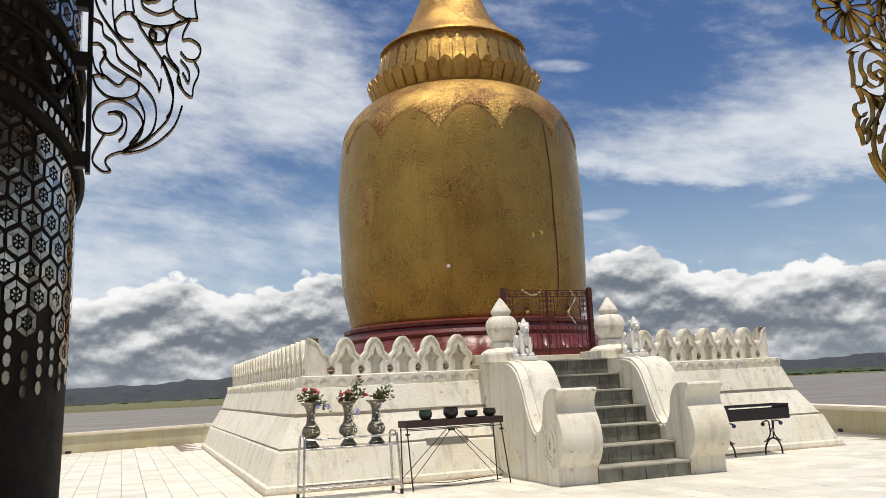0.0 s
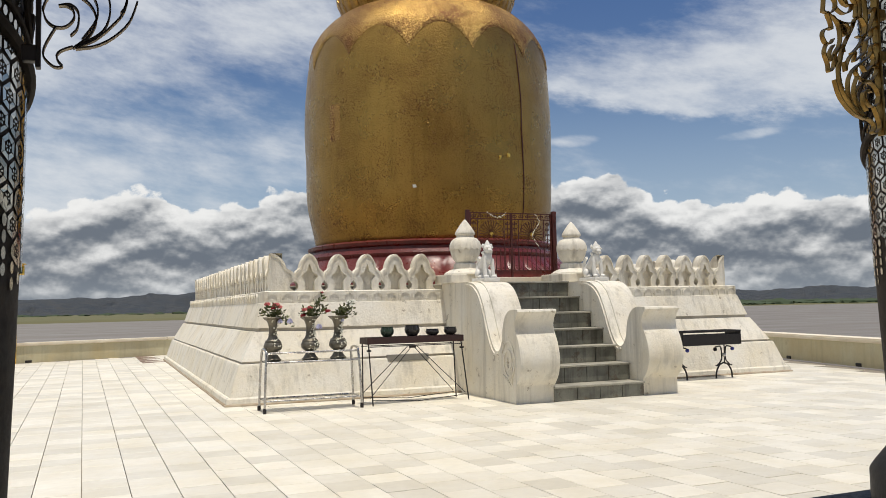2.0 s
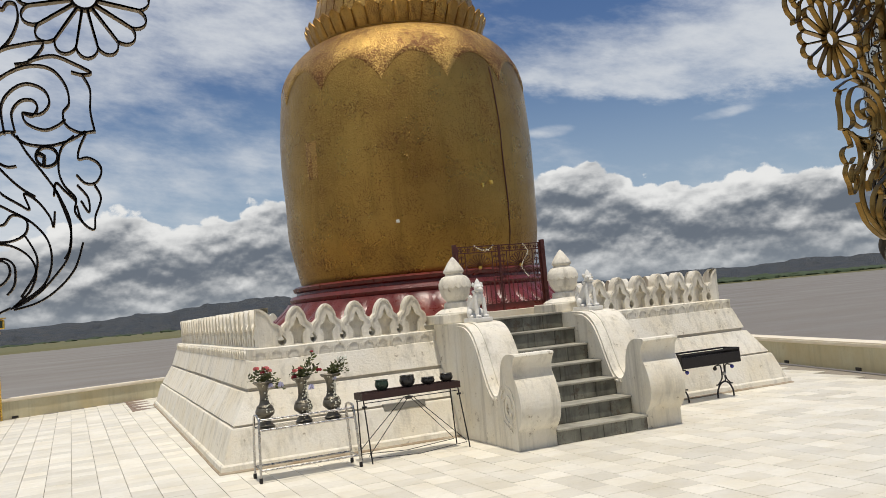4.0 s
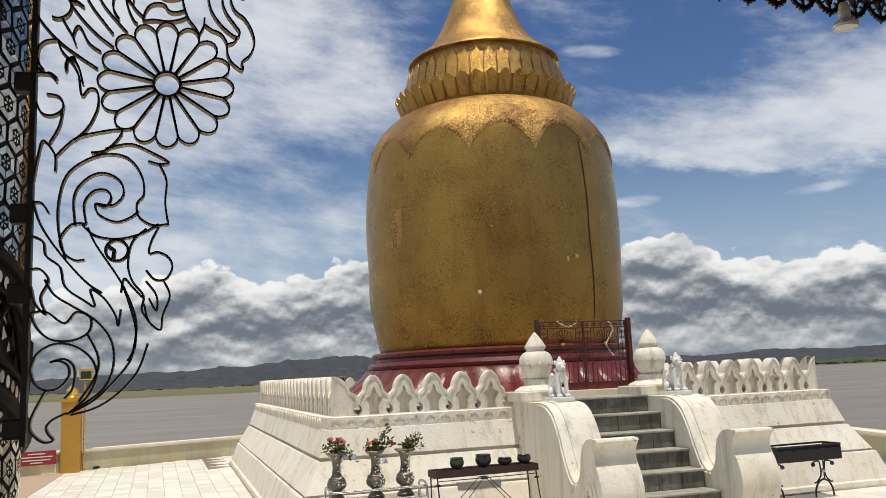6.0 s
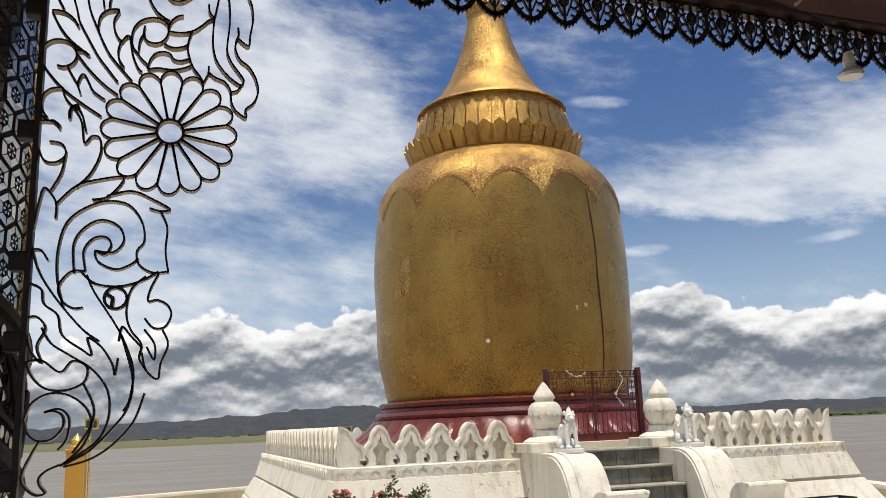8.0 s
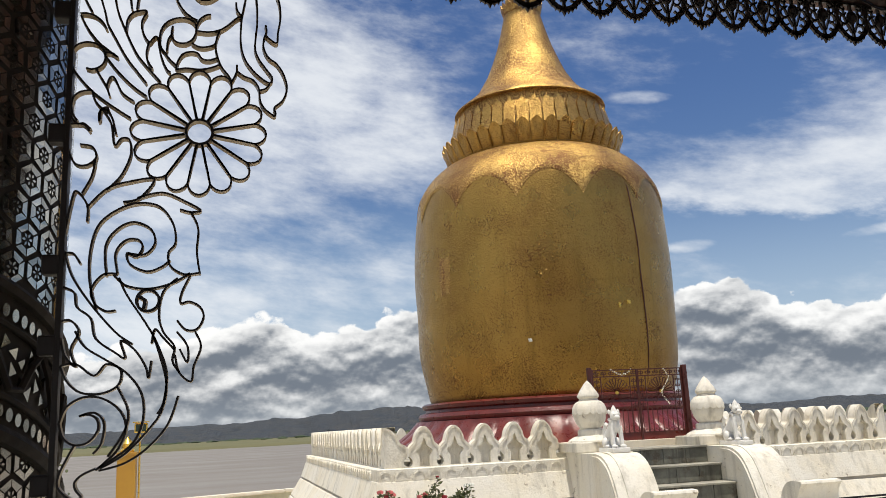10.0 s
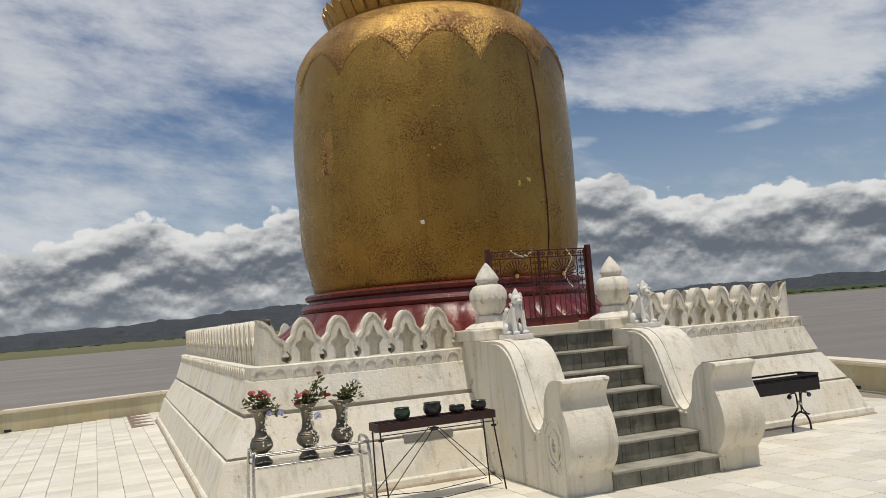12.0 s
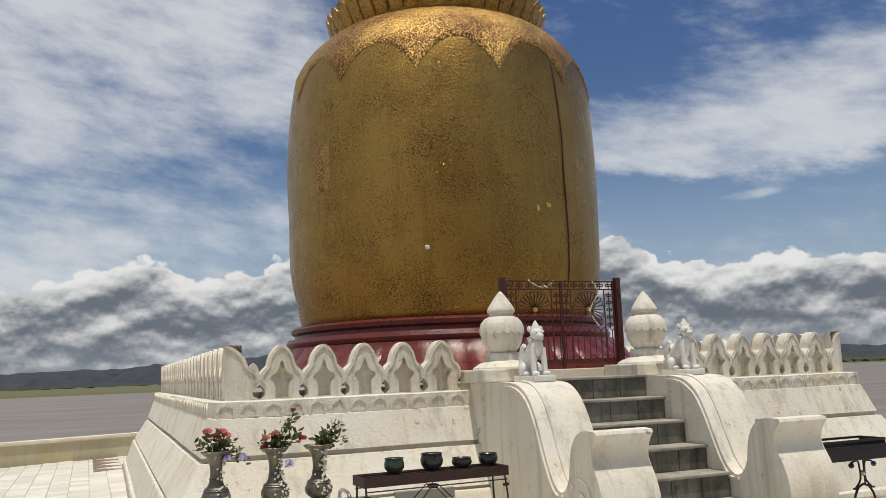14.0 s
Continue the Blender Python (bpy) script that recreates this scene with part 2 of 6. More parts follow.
def gold_material(name, base, worn, worn_edge, rough, relief):
    """Gold leaf in small sheets over lacquer: sheet edges, wrinkles, flaked spots."""
    # vertical dark streaks put reflected bands into the gold's colour
    m = material(name, base, rough, 1.0, tuple(0.72 * v for v in base), 1.1, 0.7, 26.0, 0.0, second=worn, second_scale=62.0, second_edge=worn_edge, second_amount=0.95, streak=tuple(0.55 * v for v in base), streak_amount=0.6)
    patch_noise(m)
    nt = m.node_tree
    b = nt.nodes["Principled BSDF"]
    geo = nt.nodes.new("ShaderNodeNewGeometry")
    vor = nt.nodes.new("ShaderNodeTexVoronoi")
    vor.inputs["Scale"].default_value = 30.0
    nt.links.new(geo.outputs["Position"], vor.inputs["Vector"])
    big = nt.nodes.new("ShaderNodeTexNoise")
    big.inputs["Scale"].default_value, big.inputs["Detail"].default_value = 1.6, 3.0
    nt.links.new(geo.outputs["Position"], big.inputs["Vector"])
    fine = nt.nodes.new("ShaderNodeTexNoise")
    fine.inputs["Scale"].default_value, fine.inputs["Detail"].default_value, fine.inputs["Roughness"].default_value = 34.0, 8.0, 0.75
    nt.links.new(geo.outputs["Position"], fine.inputs["Vector"])
    prev = None
    for src, strength, dist in ((big.outputs["Fac"], 0.16, 0.08), (vor.outputs["Distance"], relief * 0.6, 0.008), (fine.outputs["Fac"], relief, 0.012)):
        bp = nt.nodes.new("ShaderNodeBump")
        bp.inputs["Strength"].default_value, bp.inputs["Distance"].default_value = strength, dist
        nt.links.new(src, bp.inputs["Height"])
        if prev:
            nt.links.new(prev, bp.inputs["Normal"])
        prev = bp.outputs[0]
    nt.links.new(prev, b.inputs["Normal"])
    return m


M_WHITE = material("lime_plaster", (0.78, 0.745, 0.655), 0.85, spots=(0.71, 0.625, 0.455), scale=2.0, amount=0.8, fine=30, bump=0.75, bump_dist=0.012,
                   second=(0.26, 0.22, 0.16), second_scale=8.0, second_edge=(0.62, 0.68), second_amount=0.75, streak=(0.36, 0.33, 0.27), streak_amount=0.62)
# darker plaster for the recessed ledges between the tiers
M_LEDGE = material("dark_plaster", (0.50, 0.465, 0.40), 0.9, spots=(0.30, 0.27, 0.22), scale=3.0, amount=0.8, fine=35, bump=0.3, bump_dist=0.008)
M_FOOT = material("foot_grime", (0.30, 0.225, 0.14), 0.9, spots=(0.5, 0.44, 0.34), scale=5.0, amount=0.9, fine=30, bump=0.4)
M_STAT = material("painted_stone", (0.78, 0.77, 0.73), 0.75, spots=(0.60, 0.57, 0.50), scale=6, amount=0.6, fine=50, bump=0.3, bump_dist=0.006,
                  second=(0.40, 0.37, 0.33), second_scale=14.0, second_edge=(0.64, 0.74), second_amount=0.5)
M_SLOT = material("slot_shadowed_cement", (0.26, 0.25, 0.22), 0.9, scale=8, fine=50, bump=0.2)
M_GOLD = gold_material("gold_leaf", (0.47, 0.28, 0.072), (0.10, 0.04, 0.016), (0.55, 0.57), 0.32, 0.5)
M_GOLDTOP = gold_material("flaking_gold_leaf", (0.82, 0.53, 0.16), (0.11, 0.03, 0.016), (0.475, 0.492), 0.42, 1.0)
M_GOLDPETAL = gold_material("petal_gold_leaf", (0.66, 0.40, 0.11), (0.10, 0.03, 0.016), (0.53, 0.55), 0.34, 0.7)
# darker gold behind the lotus petals, shade of their gaps put into the colour
M_GOLDSHADE = gold_material("shaded_gold", (0.46, 0.27, 0.07), (0.22, 0.11, 0.04), (0.57, 0.64), 0.42, 0.3)
M_RED = material("red_lacquer", (0.16, 0.023, 0.017), 0.33, spots=(0.075, 0.014, 0.012), scale=5, amount=0.8, fine=22, bump=0.5, bump_dist=0.012, second=(0.34, 0.15, 0.11), second_scale=16, second_edge=(0.66, 0.72), second_amount=0.5, streak=(0.10, 0.016, 0.014), streak_amount=0.8)
M_IRONRED = material("painted_iron", (0.085, 0.018, 0.014), 0.5, spots=(0.05, 0.015, 0.012), scale=20, fine=80, bump=0.15)
M_TILE = material("marble_tile", (0.77, 0.735, 0.64), 0.46, spots=(0.67, 0.61, 0.47), scale=2.2, amount=0.8, fine=16, bump=0.05, vary=0.16,
                  second=(0.66, 0.52, 0.36), second_scale=1.2, second_edge=(0.58, 0.78), second_amount=0.35)
M_TILEJ = material("marble_tile_field", (0.77, 0.735, 0.64), 0.46, spots=(0.67, 0.61, 0.47), scale=2.2, amount=0.8, fine=16, bump=0.05, vary=0.16, island=True,
                   second=(0.66, 0.52, 0.36), second_scale=1.2, second_edge=(0.58, 0.78), second_amount=0.35)
M_BROWN = material("brown_floor_triangle", (0.24, 0.16, 0.11), 0.5, scale=6, fine=40, bump=0.05)
M_GROUT = material("grout", (0.27, 0.24, 0.195), 0.9, scale=5, fine=60)
M_CRACK = material("red_brown_crack", (0.075, 0.022, 0.014), 0.7, scale=9, fine=60, bump=0.3)
# streaked grey-green riser tile, base darkened further for shade under the nosings
M_STEP = material("shaded_step_tile", (0.215, 0.215, 0.175), 0.45, spots=(0.055, 0.052, 0.04), scale=5, amount=0.9, fine=40, bump=0.12, vary=0.18, streak=(0.035, 0.03, 0.022), streak_amount=0.95, second=(0.085, 0.055, 0.03), second_scale=7.0, second_edge=(0.54, 0.64), second_amount=0.7)
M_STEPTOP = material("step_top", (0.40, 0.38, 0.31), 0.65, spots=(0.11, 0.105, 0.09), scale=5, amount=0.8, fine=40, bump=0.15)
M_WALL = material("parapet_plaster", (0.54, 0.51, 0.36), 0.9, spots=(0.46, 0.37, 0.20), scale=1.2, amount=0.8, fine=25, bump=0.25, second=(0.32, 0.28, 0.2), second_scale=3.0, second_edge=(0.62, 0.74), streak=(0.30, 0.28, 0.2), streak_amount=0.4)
# paler than M_WALL: sun on the coping's top put into the colour
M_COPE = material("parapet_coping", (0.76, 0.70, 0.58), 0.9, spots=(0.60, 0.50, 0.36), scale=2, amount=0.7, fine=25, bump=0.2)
M_STEEL = material("steel_tube", (0.55, 0.53, 0.50), 0.28, 1.0, scale=10, fine=60, bump=0.04)
M_BRONZE = material("aged_brass", (0.20, 0.18, 0.14), 0.42, 0.75, spots=(0.09, 0.085, 0.07), scale=14, amount=0.8, fine=90, bump=0.5, bump_dist=0.006)
M_BLACK = material("blackened_iron", (0.025, 0.022, 0.022), 0.55, 0.4, scale=12, fine=70, bump=0.15)
M_SOOT = material("sooty_tray", (0.05, 0.022, 0.02), 0.6, 0.2, spots=(0.02, 0.012, 0.012), scale=10, fine=60, bump=0.2)
M_BOWLG = material("glazed_bowl_green", (0.035, 0.06, 0.04), 0.25, scale=12, fine=60, bump=0.08)
M_BOWLK = material("glazed_bowl_dark", (0.03, 0.027, 0.025), 0.3, scale=12, fine=60, bump=0.08)
M_LEAF = material("leaf", (0.085, 0.11, 0.032), 0.5, spots=(0.22, 0.15, 0.06), scale=25, fine=80, bump=0.05, vary=0.5, island=True)
M_STEM = material("stem", (0.07, 0.10, 0.035), 0.6, scale=20)
M_ROSE = material("rose_petals", (0.55, 0.10, 0.10), 0.6, spots=(0.62, 0.25, 0.22), scale=30, vary=0.3, island=True)
M_DKROSE = material("dark_rose_petals", (0.25, 0.012, 0.02), 0.6, scale=30)
M_WFLOWER = material("white_petals", (0.75, 0.74, 0.68), 0.6, spots=(0.62, 0.66, 0.50), scale=30)
M_LILAC = material("lilac_petals", (0.48, 0.47, 0.66), 0.6, spots=(0.65, 0.65, 0.75), scale=30)
M_JASMINE = material("jasmine_buds", (0.72, 0.70, 0.58), 0.7, scale=40)
# one iron in two tones: backlit dark faces, floor-lit tan flanks, painted in
M_FRETSHADE = material("filigree_shaded_edge", (0.022, 0.014, 0.010), 0.5, 0.2, scale=18, fine=70, bump=0.08)
M_FRETLIT = material("filigree_lit_side", (0.36, 0.26, 0.14), 0.5, 0.2, spots=(0.24, 0.165, 0.08), scale=18, fine=70, bump=0.08)
M_FRETGOLD = material("gilded_filigree", (0.34, 0.21, 0.06), 0.38, 0.85, spots=(0.12, 0.075, 0.02), scale=14, fine=70, bump=0.08)
M_MIRROR = material("mirror_chips", (0.66, 0.63, 0.55), 0.16, 1.0, spots=(0.46, 0.36, 0.22), scale=6, amount=0.8, fine=30, bump=0.02, vary=0.35, island=True)
M_GROUND_LACQ = material("mosaic_ground", (0.030, 0.019, 0.011), 0.8, spots=(0.07, 0.045, 0.02), scale=20, fine=90, bump=0.2)
M_SHAFT = material("dark_column_paint", (0.035, 0.028, 0.022), 0.6, spots=(0.06, 0.05, 0.04), scale=5, fine=50, bump=0.35, bump_dist=0.012)
M_SOFFIT = material("soffit_boards", (0.07, 0.022, 0.014), 0.6, spots=(0.04, 0.014, 0.01), scale=3, fine=30, bump=0.15)
M_VAL = material("valance_metal", (0.022, 0.014, 0.010), 0.5, scale=10, fine=60, bump=0.1)
M_SAND = material("sandy_screed", (0.42, 0.31, 0.21), 0.9, spots=(0.33, 0.25, 0.17), scale=1.5, fine=40, bump=0.2)
M_AMBER = material("ochre_paint", (0.48, 0.26, 0.035), 0.45, spots=(0.38, 0.19, 0.03), scale=3, fine=40, bump=0.08)
M_GILT = material("gilt_paint", (0.80, 0.55, 0.12), 0.3, 0.8, scale=14, fine=50, bump=0.1)
M_SIGN = material("red_signboard", (0.32, 0.025, 0.025), 0.5, scale=8, fine=50)
M_LETTER = material("sign_paint", (0.75, 0.72, 0.66), 0.6, scale=20)
M_BULB = material("bulb_glass", (0.78, 0.76, 0.72), 0.35, scale=10)
M_BLUE = material("blue_bead", (0.05, 0.06, 0.30), 0.2, scale=20)
M_WATER = material("river_water", (0.205, 0.182, 0.155), 0.5, spots=(0.17, 0.15, 0.125), scale=0.012, amount=0.7, fine=0.25, bump=0.25, bump_dist=0.5, stretch=(1, 2.2, 1))
M_WATER.node_tree.nodes["Principled BSDF"].inputs["Specular IOR Level"].default_value = 0.18
M_BANK = material("far_bank", (0.135, 0.122, 0.05), 0.95, spots=(0.075, 0.085, 0.03), scale=0.02, amount=0.9, fine=0.15, bump=0.0, stretch=(0.35, 1.6, 1))
# blue of the distant haze is mixed into the hills' base colour
M_HILL = material("hill_woods_haze_blue", (0.038, 0.050, 0.066), 1.0, spots=(0.085, 0.08, 0.07), scale=0.014, amount=0.9, fine=0.05, bump=1.0, bump_dist=25.0, second=(0.022, 0.03, 0.036), second_scale=0.03, second_edge=(0.5, 0.6))
M_EARTH = material("river_bank_earth", (0.24, 0.18, 0.11), 0.95, scale=0.6, fine=12, bump=0.3)
M_TREES = material("far_trees", (0.035, 0.055, 0.025), 1.0, spots=(0.06, 0.08, 0.03), scale=0.05, fine=0.5, bump=0.3, bump_dist=1.0)
M_BARK = material("bark", (0.13, 0.10, 0.07), 0.9, scale=12, fine=60, bump=0.4)


# ---- mesh helpers ----
def thing(name, at, label, category, group="", kind="", rz=0.0):
    ob = new(name)
    ob.empty_display_size = 0.1
    ob.matrix_basis = pose(*at, 0, 0, rz)
    return tagged(ob, label, category, group, kind)


def part(name, bm, mat, parent=None, label="", smooth=False):
    me = bpy.data.meshes.new(name)
    bmesh.ops.recalc_face_normals(bm, faces=bm.faces)
    bm.to_mesh(me)
    bm.free()
    me.materials.append(mat)
    if smooth:
        me.shade_smooth()
        me.set_sharp_from_angle(angle=radians(38))
    ob = new(name, me)
    if parent:
        ob.parent = parent
    return tagged(ob, label)


def share(name, src, parent, m):
    ob = new(name, src.data)
    ob.parent = parent
    ob.matrix_basis = m
    return ob


def box(bm, c, s, bevel=0.0, m=None):
    r = bmesh.ops.create_cube(bm, size=1.0, matrix=(m or Matrix.Identity(4)) @ Matrix.Translation(c) @ Matrix.Diagonal((*s, 1)))
    if bevel:
        edges = list({e for v in r["verts"] for e in v.link_edges})
        bmesh.ops.bevel(bm, geom=edges, offset=bevel, segments=2, affect="EDGES", profile=0.6)
    return bm


def lathe(bm, profile, seg=32, centre=(0, 0, 0), wobble=0.0, m=None):
    rows = []
    for r, z in profile:
        ring = []
        for i in range(seg):
            a = 2 * math.pi * i / seg
            rr = r * (1 + wobble * noise.noise((math.cos(a) * 2, math.sin(a) * 2, z * 1.5)))
            v = Vector((centre[0] + rr * math.cos(a), centre[1] + rr * math.sin(a), centre[2] + z))
            ring.append(bm.verts.new(m @ v if m else v))
        rows.append(ring)
    for a, b in zip(rows, rows[1:]):
        for i in range(seg):
            j = (i + 1) % seg
            bm.faces.new((a[i], a[j], b[j], b[i]))
    bm.faces.new(list(reversed(rows[0])))
    bm.faces.new(rows[-1])
    return bm


def smooth_line(points, n=6):
    """A smooth line through the points (Catmull-Rom)."""
    p = [Vector(q) for q in points]
    out = []
    for i in range(len(p) - 1):
        a, b, c, d = p[max(0, i - 1)], p[i], p[i + 1], p[min(len(p) - 1, i + 2)]
        for k in range(n):
            t = k / n
            out.append(0.5 * (2 * b + (c - a) * t + (2 * a - 5 * b + 4 * c - d) * t * t + (3 * b - 3 * c + d - a) * t ** 3))
    out.append(p[-1])
    return out


def tube(bm, points, r, seg=8):
    pts = [Vector(p) for p in points]
    rows = []
    for i, p in enumerate(pts):
        d = (pts[min(i + 1, len(pts) - 1)] - pts[max(i - 1, 0)]).normalized()
        side = d.orthogonal() if i == 0 else (side - d * side.dot(d))
        side.normalize()
        up = d.cross(side)
        rr = r[i] if isinstance(r, (list, tuple)) else r
        rows.append([bm.verts.new(p + rr * (math.cos(2 * math.pi * k / seg) * side + math.sin(2 * math.pi * k / seg) * up)) for k in range(seg)])
    for a, b in zip(rows, rows[1:]):
        for k in range(seg):
            bm.faces.new((a[k], a[(k + 1) % seg], b[(k + 1) % seg], b[k]))
    bm.faces.new(list(reversed(rows[0])))
    bm.faces.new(rows[-1])
    return bm


def ribbon(bm, pts, width, depth, y=0.0):
    """A flat iron bar on edge that follows a line in the x-z plane."""
    pts = [Vector((p[0], p[1])) for p in pts]
    rows = []
    for i, p in enumerate(pts):
        d = pts[min(i + 1, len(pts) - 1)] - pts[max(i - 1, 0)]
        d = d.normalized() if d.length > 1e-9 else Vector((1, 0))
        n = Vector((-d.y, d.x)) * width / 2
        rows.append([bm.verts.new((q.x, y + s, q.y)) for q, s in ((p + n, -depth / 2), (p + n, depth / 2), (p - n, depth / 2), (p - n, -depth / 2))])
    for a, b in zip(rows, rows[1:]):
        for k in range(4):
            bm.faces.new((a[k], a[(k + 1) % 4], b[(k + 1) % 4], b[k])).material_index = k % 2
    bm.faces.new(list(reversed(rows[0])))
    bm.faces.new(rows[-1])
    return bm


def prism(bm, outline, y0, y1, axis="y", m=None):
    """A plate: an outline in two axes, drawn out along the third."""
    def at(u, v, w):
        p = Vector((u, w, v)) if axis == "y" else Vector((w, u, v)) if axis == "x" else Vector((u, v, w))
        return m @ p if m else p
    a = [bm.verts.new(at(u, v, y0)) for u, v in outline]
    b = [bm.verts.new(at(u, v, y1)) for u, v in outline]
    bm.faces.new(a)
    bm.faces.new(list(reversed(b)))
    for i in range(len(a)):
        j = (i + 1) % len(a)
        bm.faces.new((a[i], b[i], b[j], a[j]))
    return bm


def ball(bm, c, r, sub=2, squash=1.0, rough=0.0):
    m = Matrix.Translation(c) @ Matrix.Diagonal((r, r, r * squash, 1))
    res = bmesh.ops.create_icosphere(bm, subdivisions=sub, radius=1.0, matrix=m)
    if rough:
        for v in res["verts"]:
            d = v.co - Vector(c)
            v.co = Vector(c) + d * (1 + rough * noise.noise(v.co * (1.2 / r)))
    return bm


# ---- river, far shore, hills ----
RIVER = -8.0


def grid_mesh(name, xs, ys, height, mat, label, category):
    bm = bmesh.new()
    rows = [[bm.verts.new((x, y, height(x, y))) for x in xs] for y in ys]
    for a, b in zip(rows, rows[1:]):
        for i in range(len(xs) - 1):
            bm.faces.new((a[i], a[i + 1], b[i + 1], b[i]))
    ob = part(name, bm, mat, smooth=True)
    return tagged(ob, label, category, kind="structure")


def polar_mesh(name, azs, radii, height, mat, label, category):
    bm = bmesh.new()
    rows = []
    for j in range(len(radii(0.0))):
        row = []
        for a in azs:
            r = radii(a)[j]
            x, y = r * math.sin(radians(a)), r * math.cos(radians(a))
            row.append(bm.verts.new((x, y, height(a, r, j))))
        rows.append(row)
    for a, b in zip(rows, rows[1:]):
        for i in range(len(azs) - 1):
            bm.faces.new((a[i], a[i + 1], b[i + 1], b[i]))
    ob = part(name, bm, mat, smooth=True)
    return tagged(ob, label, category, kind="structure")


grid_mesh("water", np.linspace(-4800, 4800, 13), np.linspace(-4800, 4800, 13), lambda x, y: RIVER, M_WATER, "broad muddy brown river with small ripples", "river")
AZS = np.arange(-70, 110.1, 0.25)


def shore(a):
    """Distance of the far shore, by compass angle."""
    return 860 + 420 / (1 + math.exp(-(a - 24) / 7)) + 25 * noise.noise((a * 0.25, 0, 4))


polar_mesh("ground", AZS, lambda a: (shore(a), shore(a) + 6, shore(a) * 1.3, 2600, 4900),
           lambda a, r, j: (RIVER - 1, RIVER + 0.9, RIVER + 1.2 + 0.6 * noise.noise((a, j, 0)), RIVER + 2.5, RIVER + 3)[j], M_BANK, "flat grassy far bank beyond the river", "river bank")


def ridge(a, seed):
    left = math.exp(-((a - 12) / 14) ** 2)
    n = noise.fractal((a * 0.16, seed, 0), 0.9, 2.1, 6)
    return 62 + 62 * left + 30 * n + 4 * noise.noise((a * 1.9, seed, 3)) + 1.5 * noise.noise((a * 4.3, seed, 8))


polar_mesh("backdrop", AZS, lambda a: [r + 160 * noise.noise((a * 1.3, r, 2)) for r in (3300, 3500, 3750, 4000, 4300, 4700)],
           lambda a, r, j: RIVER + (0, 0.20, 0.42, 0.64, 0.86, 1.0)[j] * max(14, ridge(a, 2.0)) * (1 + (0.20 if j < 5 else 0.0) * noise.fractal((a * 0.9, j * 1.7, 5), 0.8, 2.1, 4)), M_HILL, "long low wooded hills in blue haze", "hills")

bm = bmesh.new()
rng = random.Random(5)
for i in range(900):
    a = rng.uniform(-30, 75) if i % 2 else rng.uniform(22, 75)
    r = shore(a) * rng.uniform(2.6, 3.6) if a < 20 else shore(a) * rng.uniform(1.06, 1.7)
    w = rng.uniform(8, 24)
    ball(bm, (r * math.sin(radians(a)), r * math.cos(radians(a)), RIVER + 2.2), w, 1, rng.uniform(0.16, 0.34), 0.5)
tagged(part("far_trees", bm, M_TREES), "dark belt of trees on the far bank", "trees", kind="stuff")

# ---- terrace ----
EDGE = ((-15.0, 8.1), (-8.6, 10.75), (-4.0, 12.45), (1.2, 13.9), (6.6, 9.6), (5.75, 4.6), (4.25, -0.9), (2.9, -6.0), (2.9, -14.0), (-15.0, -14.0))
bm = bmesh.new()
prism(bm, EDGE, -9.0, -0.016, axis="z")
tagged(part("terrace_floor", bm, M_GROUT), "terrace bed with dark joints between marble tiles", "floor", kind="structure")
terrace = bpy.data.objects["terrace_floor"]
bm = bmesh.new()
for (x0, y0), (x1, y1) in list(zip(EDGE, EDGE[1:] + EDGE[:1])):
    d = (Vector((x1, y1)) - Vector((x0, y0))).normalized() if (x1, y1) != (x0, y0) else Vector((1, 0))
    n = Vector((-d.y, d.x))
    bm.faces.new([bm.verts.new(v) for v in ((x0, y0, -0.3), (x1, y1, -0.3), (x1 + n.x * 12, y1 + n.y * 12, -9.5), (x0 + n.x * 12, y0 + n.y * 12, -9.5))])
tagged(part("bank_slope", bm, M_EARTH), "bare earth slope falling to the river", "river bank", kind="structure")


def parapet(name, a, b, low=0.42):
    a, b = Vector((*a, 0)), Vector((*b, 0))
    d = b - a
    ang = math.degrees(math.atan2(d.y, d.x))
    ob = thing(name, a, "low cream plastered parapet wall with stained face", "parapet wall", kind="structure", rz=ang)
    bm = bmesh.new()
    n = max(2, int(d.length / 0.4))
    top = [low - 0.05 + 0.012 * noise.noise((i * 0.7, a.x, 0)) for i in range(n + 1)]
    for y0, y1 in ((-0.0, 0.26),):
        for i in range(n):
            xa, xb = d.length * i / n, d.length * (i + 1) / n
            prism(bm, ((xa, 0.0), (xb, 0.0), (xb, top[i + 1]), (xa, top[i])), y0, y1)
    bmesh.ops.remove_doubles(bm, verts=bm.verts, dist=0.0005)
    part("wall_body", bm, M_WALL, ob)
    bm = bmesh.new()
    prism(bm, ((0, low - 0.066), (d.length, low - 0.066), (d.length, low), (0, low)), -0.035, 0.30)
    bmesh.ops.bevel(bm, geom=list(bm.edges), offset=0.02, segments=2, affect="EDGES")
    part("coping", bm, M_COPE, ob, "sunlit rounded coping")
    # drain openings as solid black boxes, their inner dark put into the colour
    for k in range(1, int(d.length / 1.9)):
        bm = bmesh.new()
        box(bm, (k * 1.9, -0.002, 0.03), (0.13, 0.02, 0.05), 0.008)
        part("drain_hole", bm, M_BLACK, ob)
    return ob


for k in range(7):
    parapet(f"wall_{k + 1}", EDGE[k], EDGE[k + 1])

# sandy strip along the back left
bm = bmesh.new()
prism(bm, ((-14.9, -5.4), (-7.9, -5.4), (-7.35, 11.1), (-8.6, 10.6), (-14.9, 8.0)), -0.016, 0.006, axis="z")
tagged(part("pavement", bm, M_SAND), "sandy brown screed beside the tiles", "pavement", kind="structure")

# ---- white stepped platform ----
PX0, PX1, PY0, PY1 = -4.205, 3.47, 0.925, 10.45
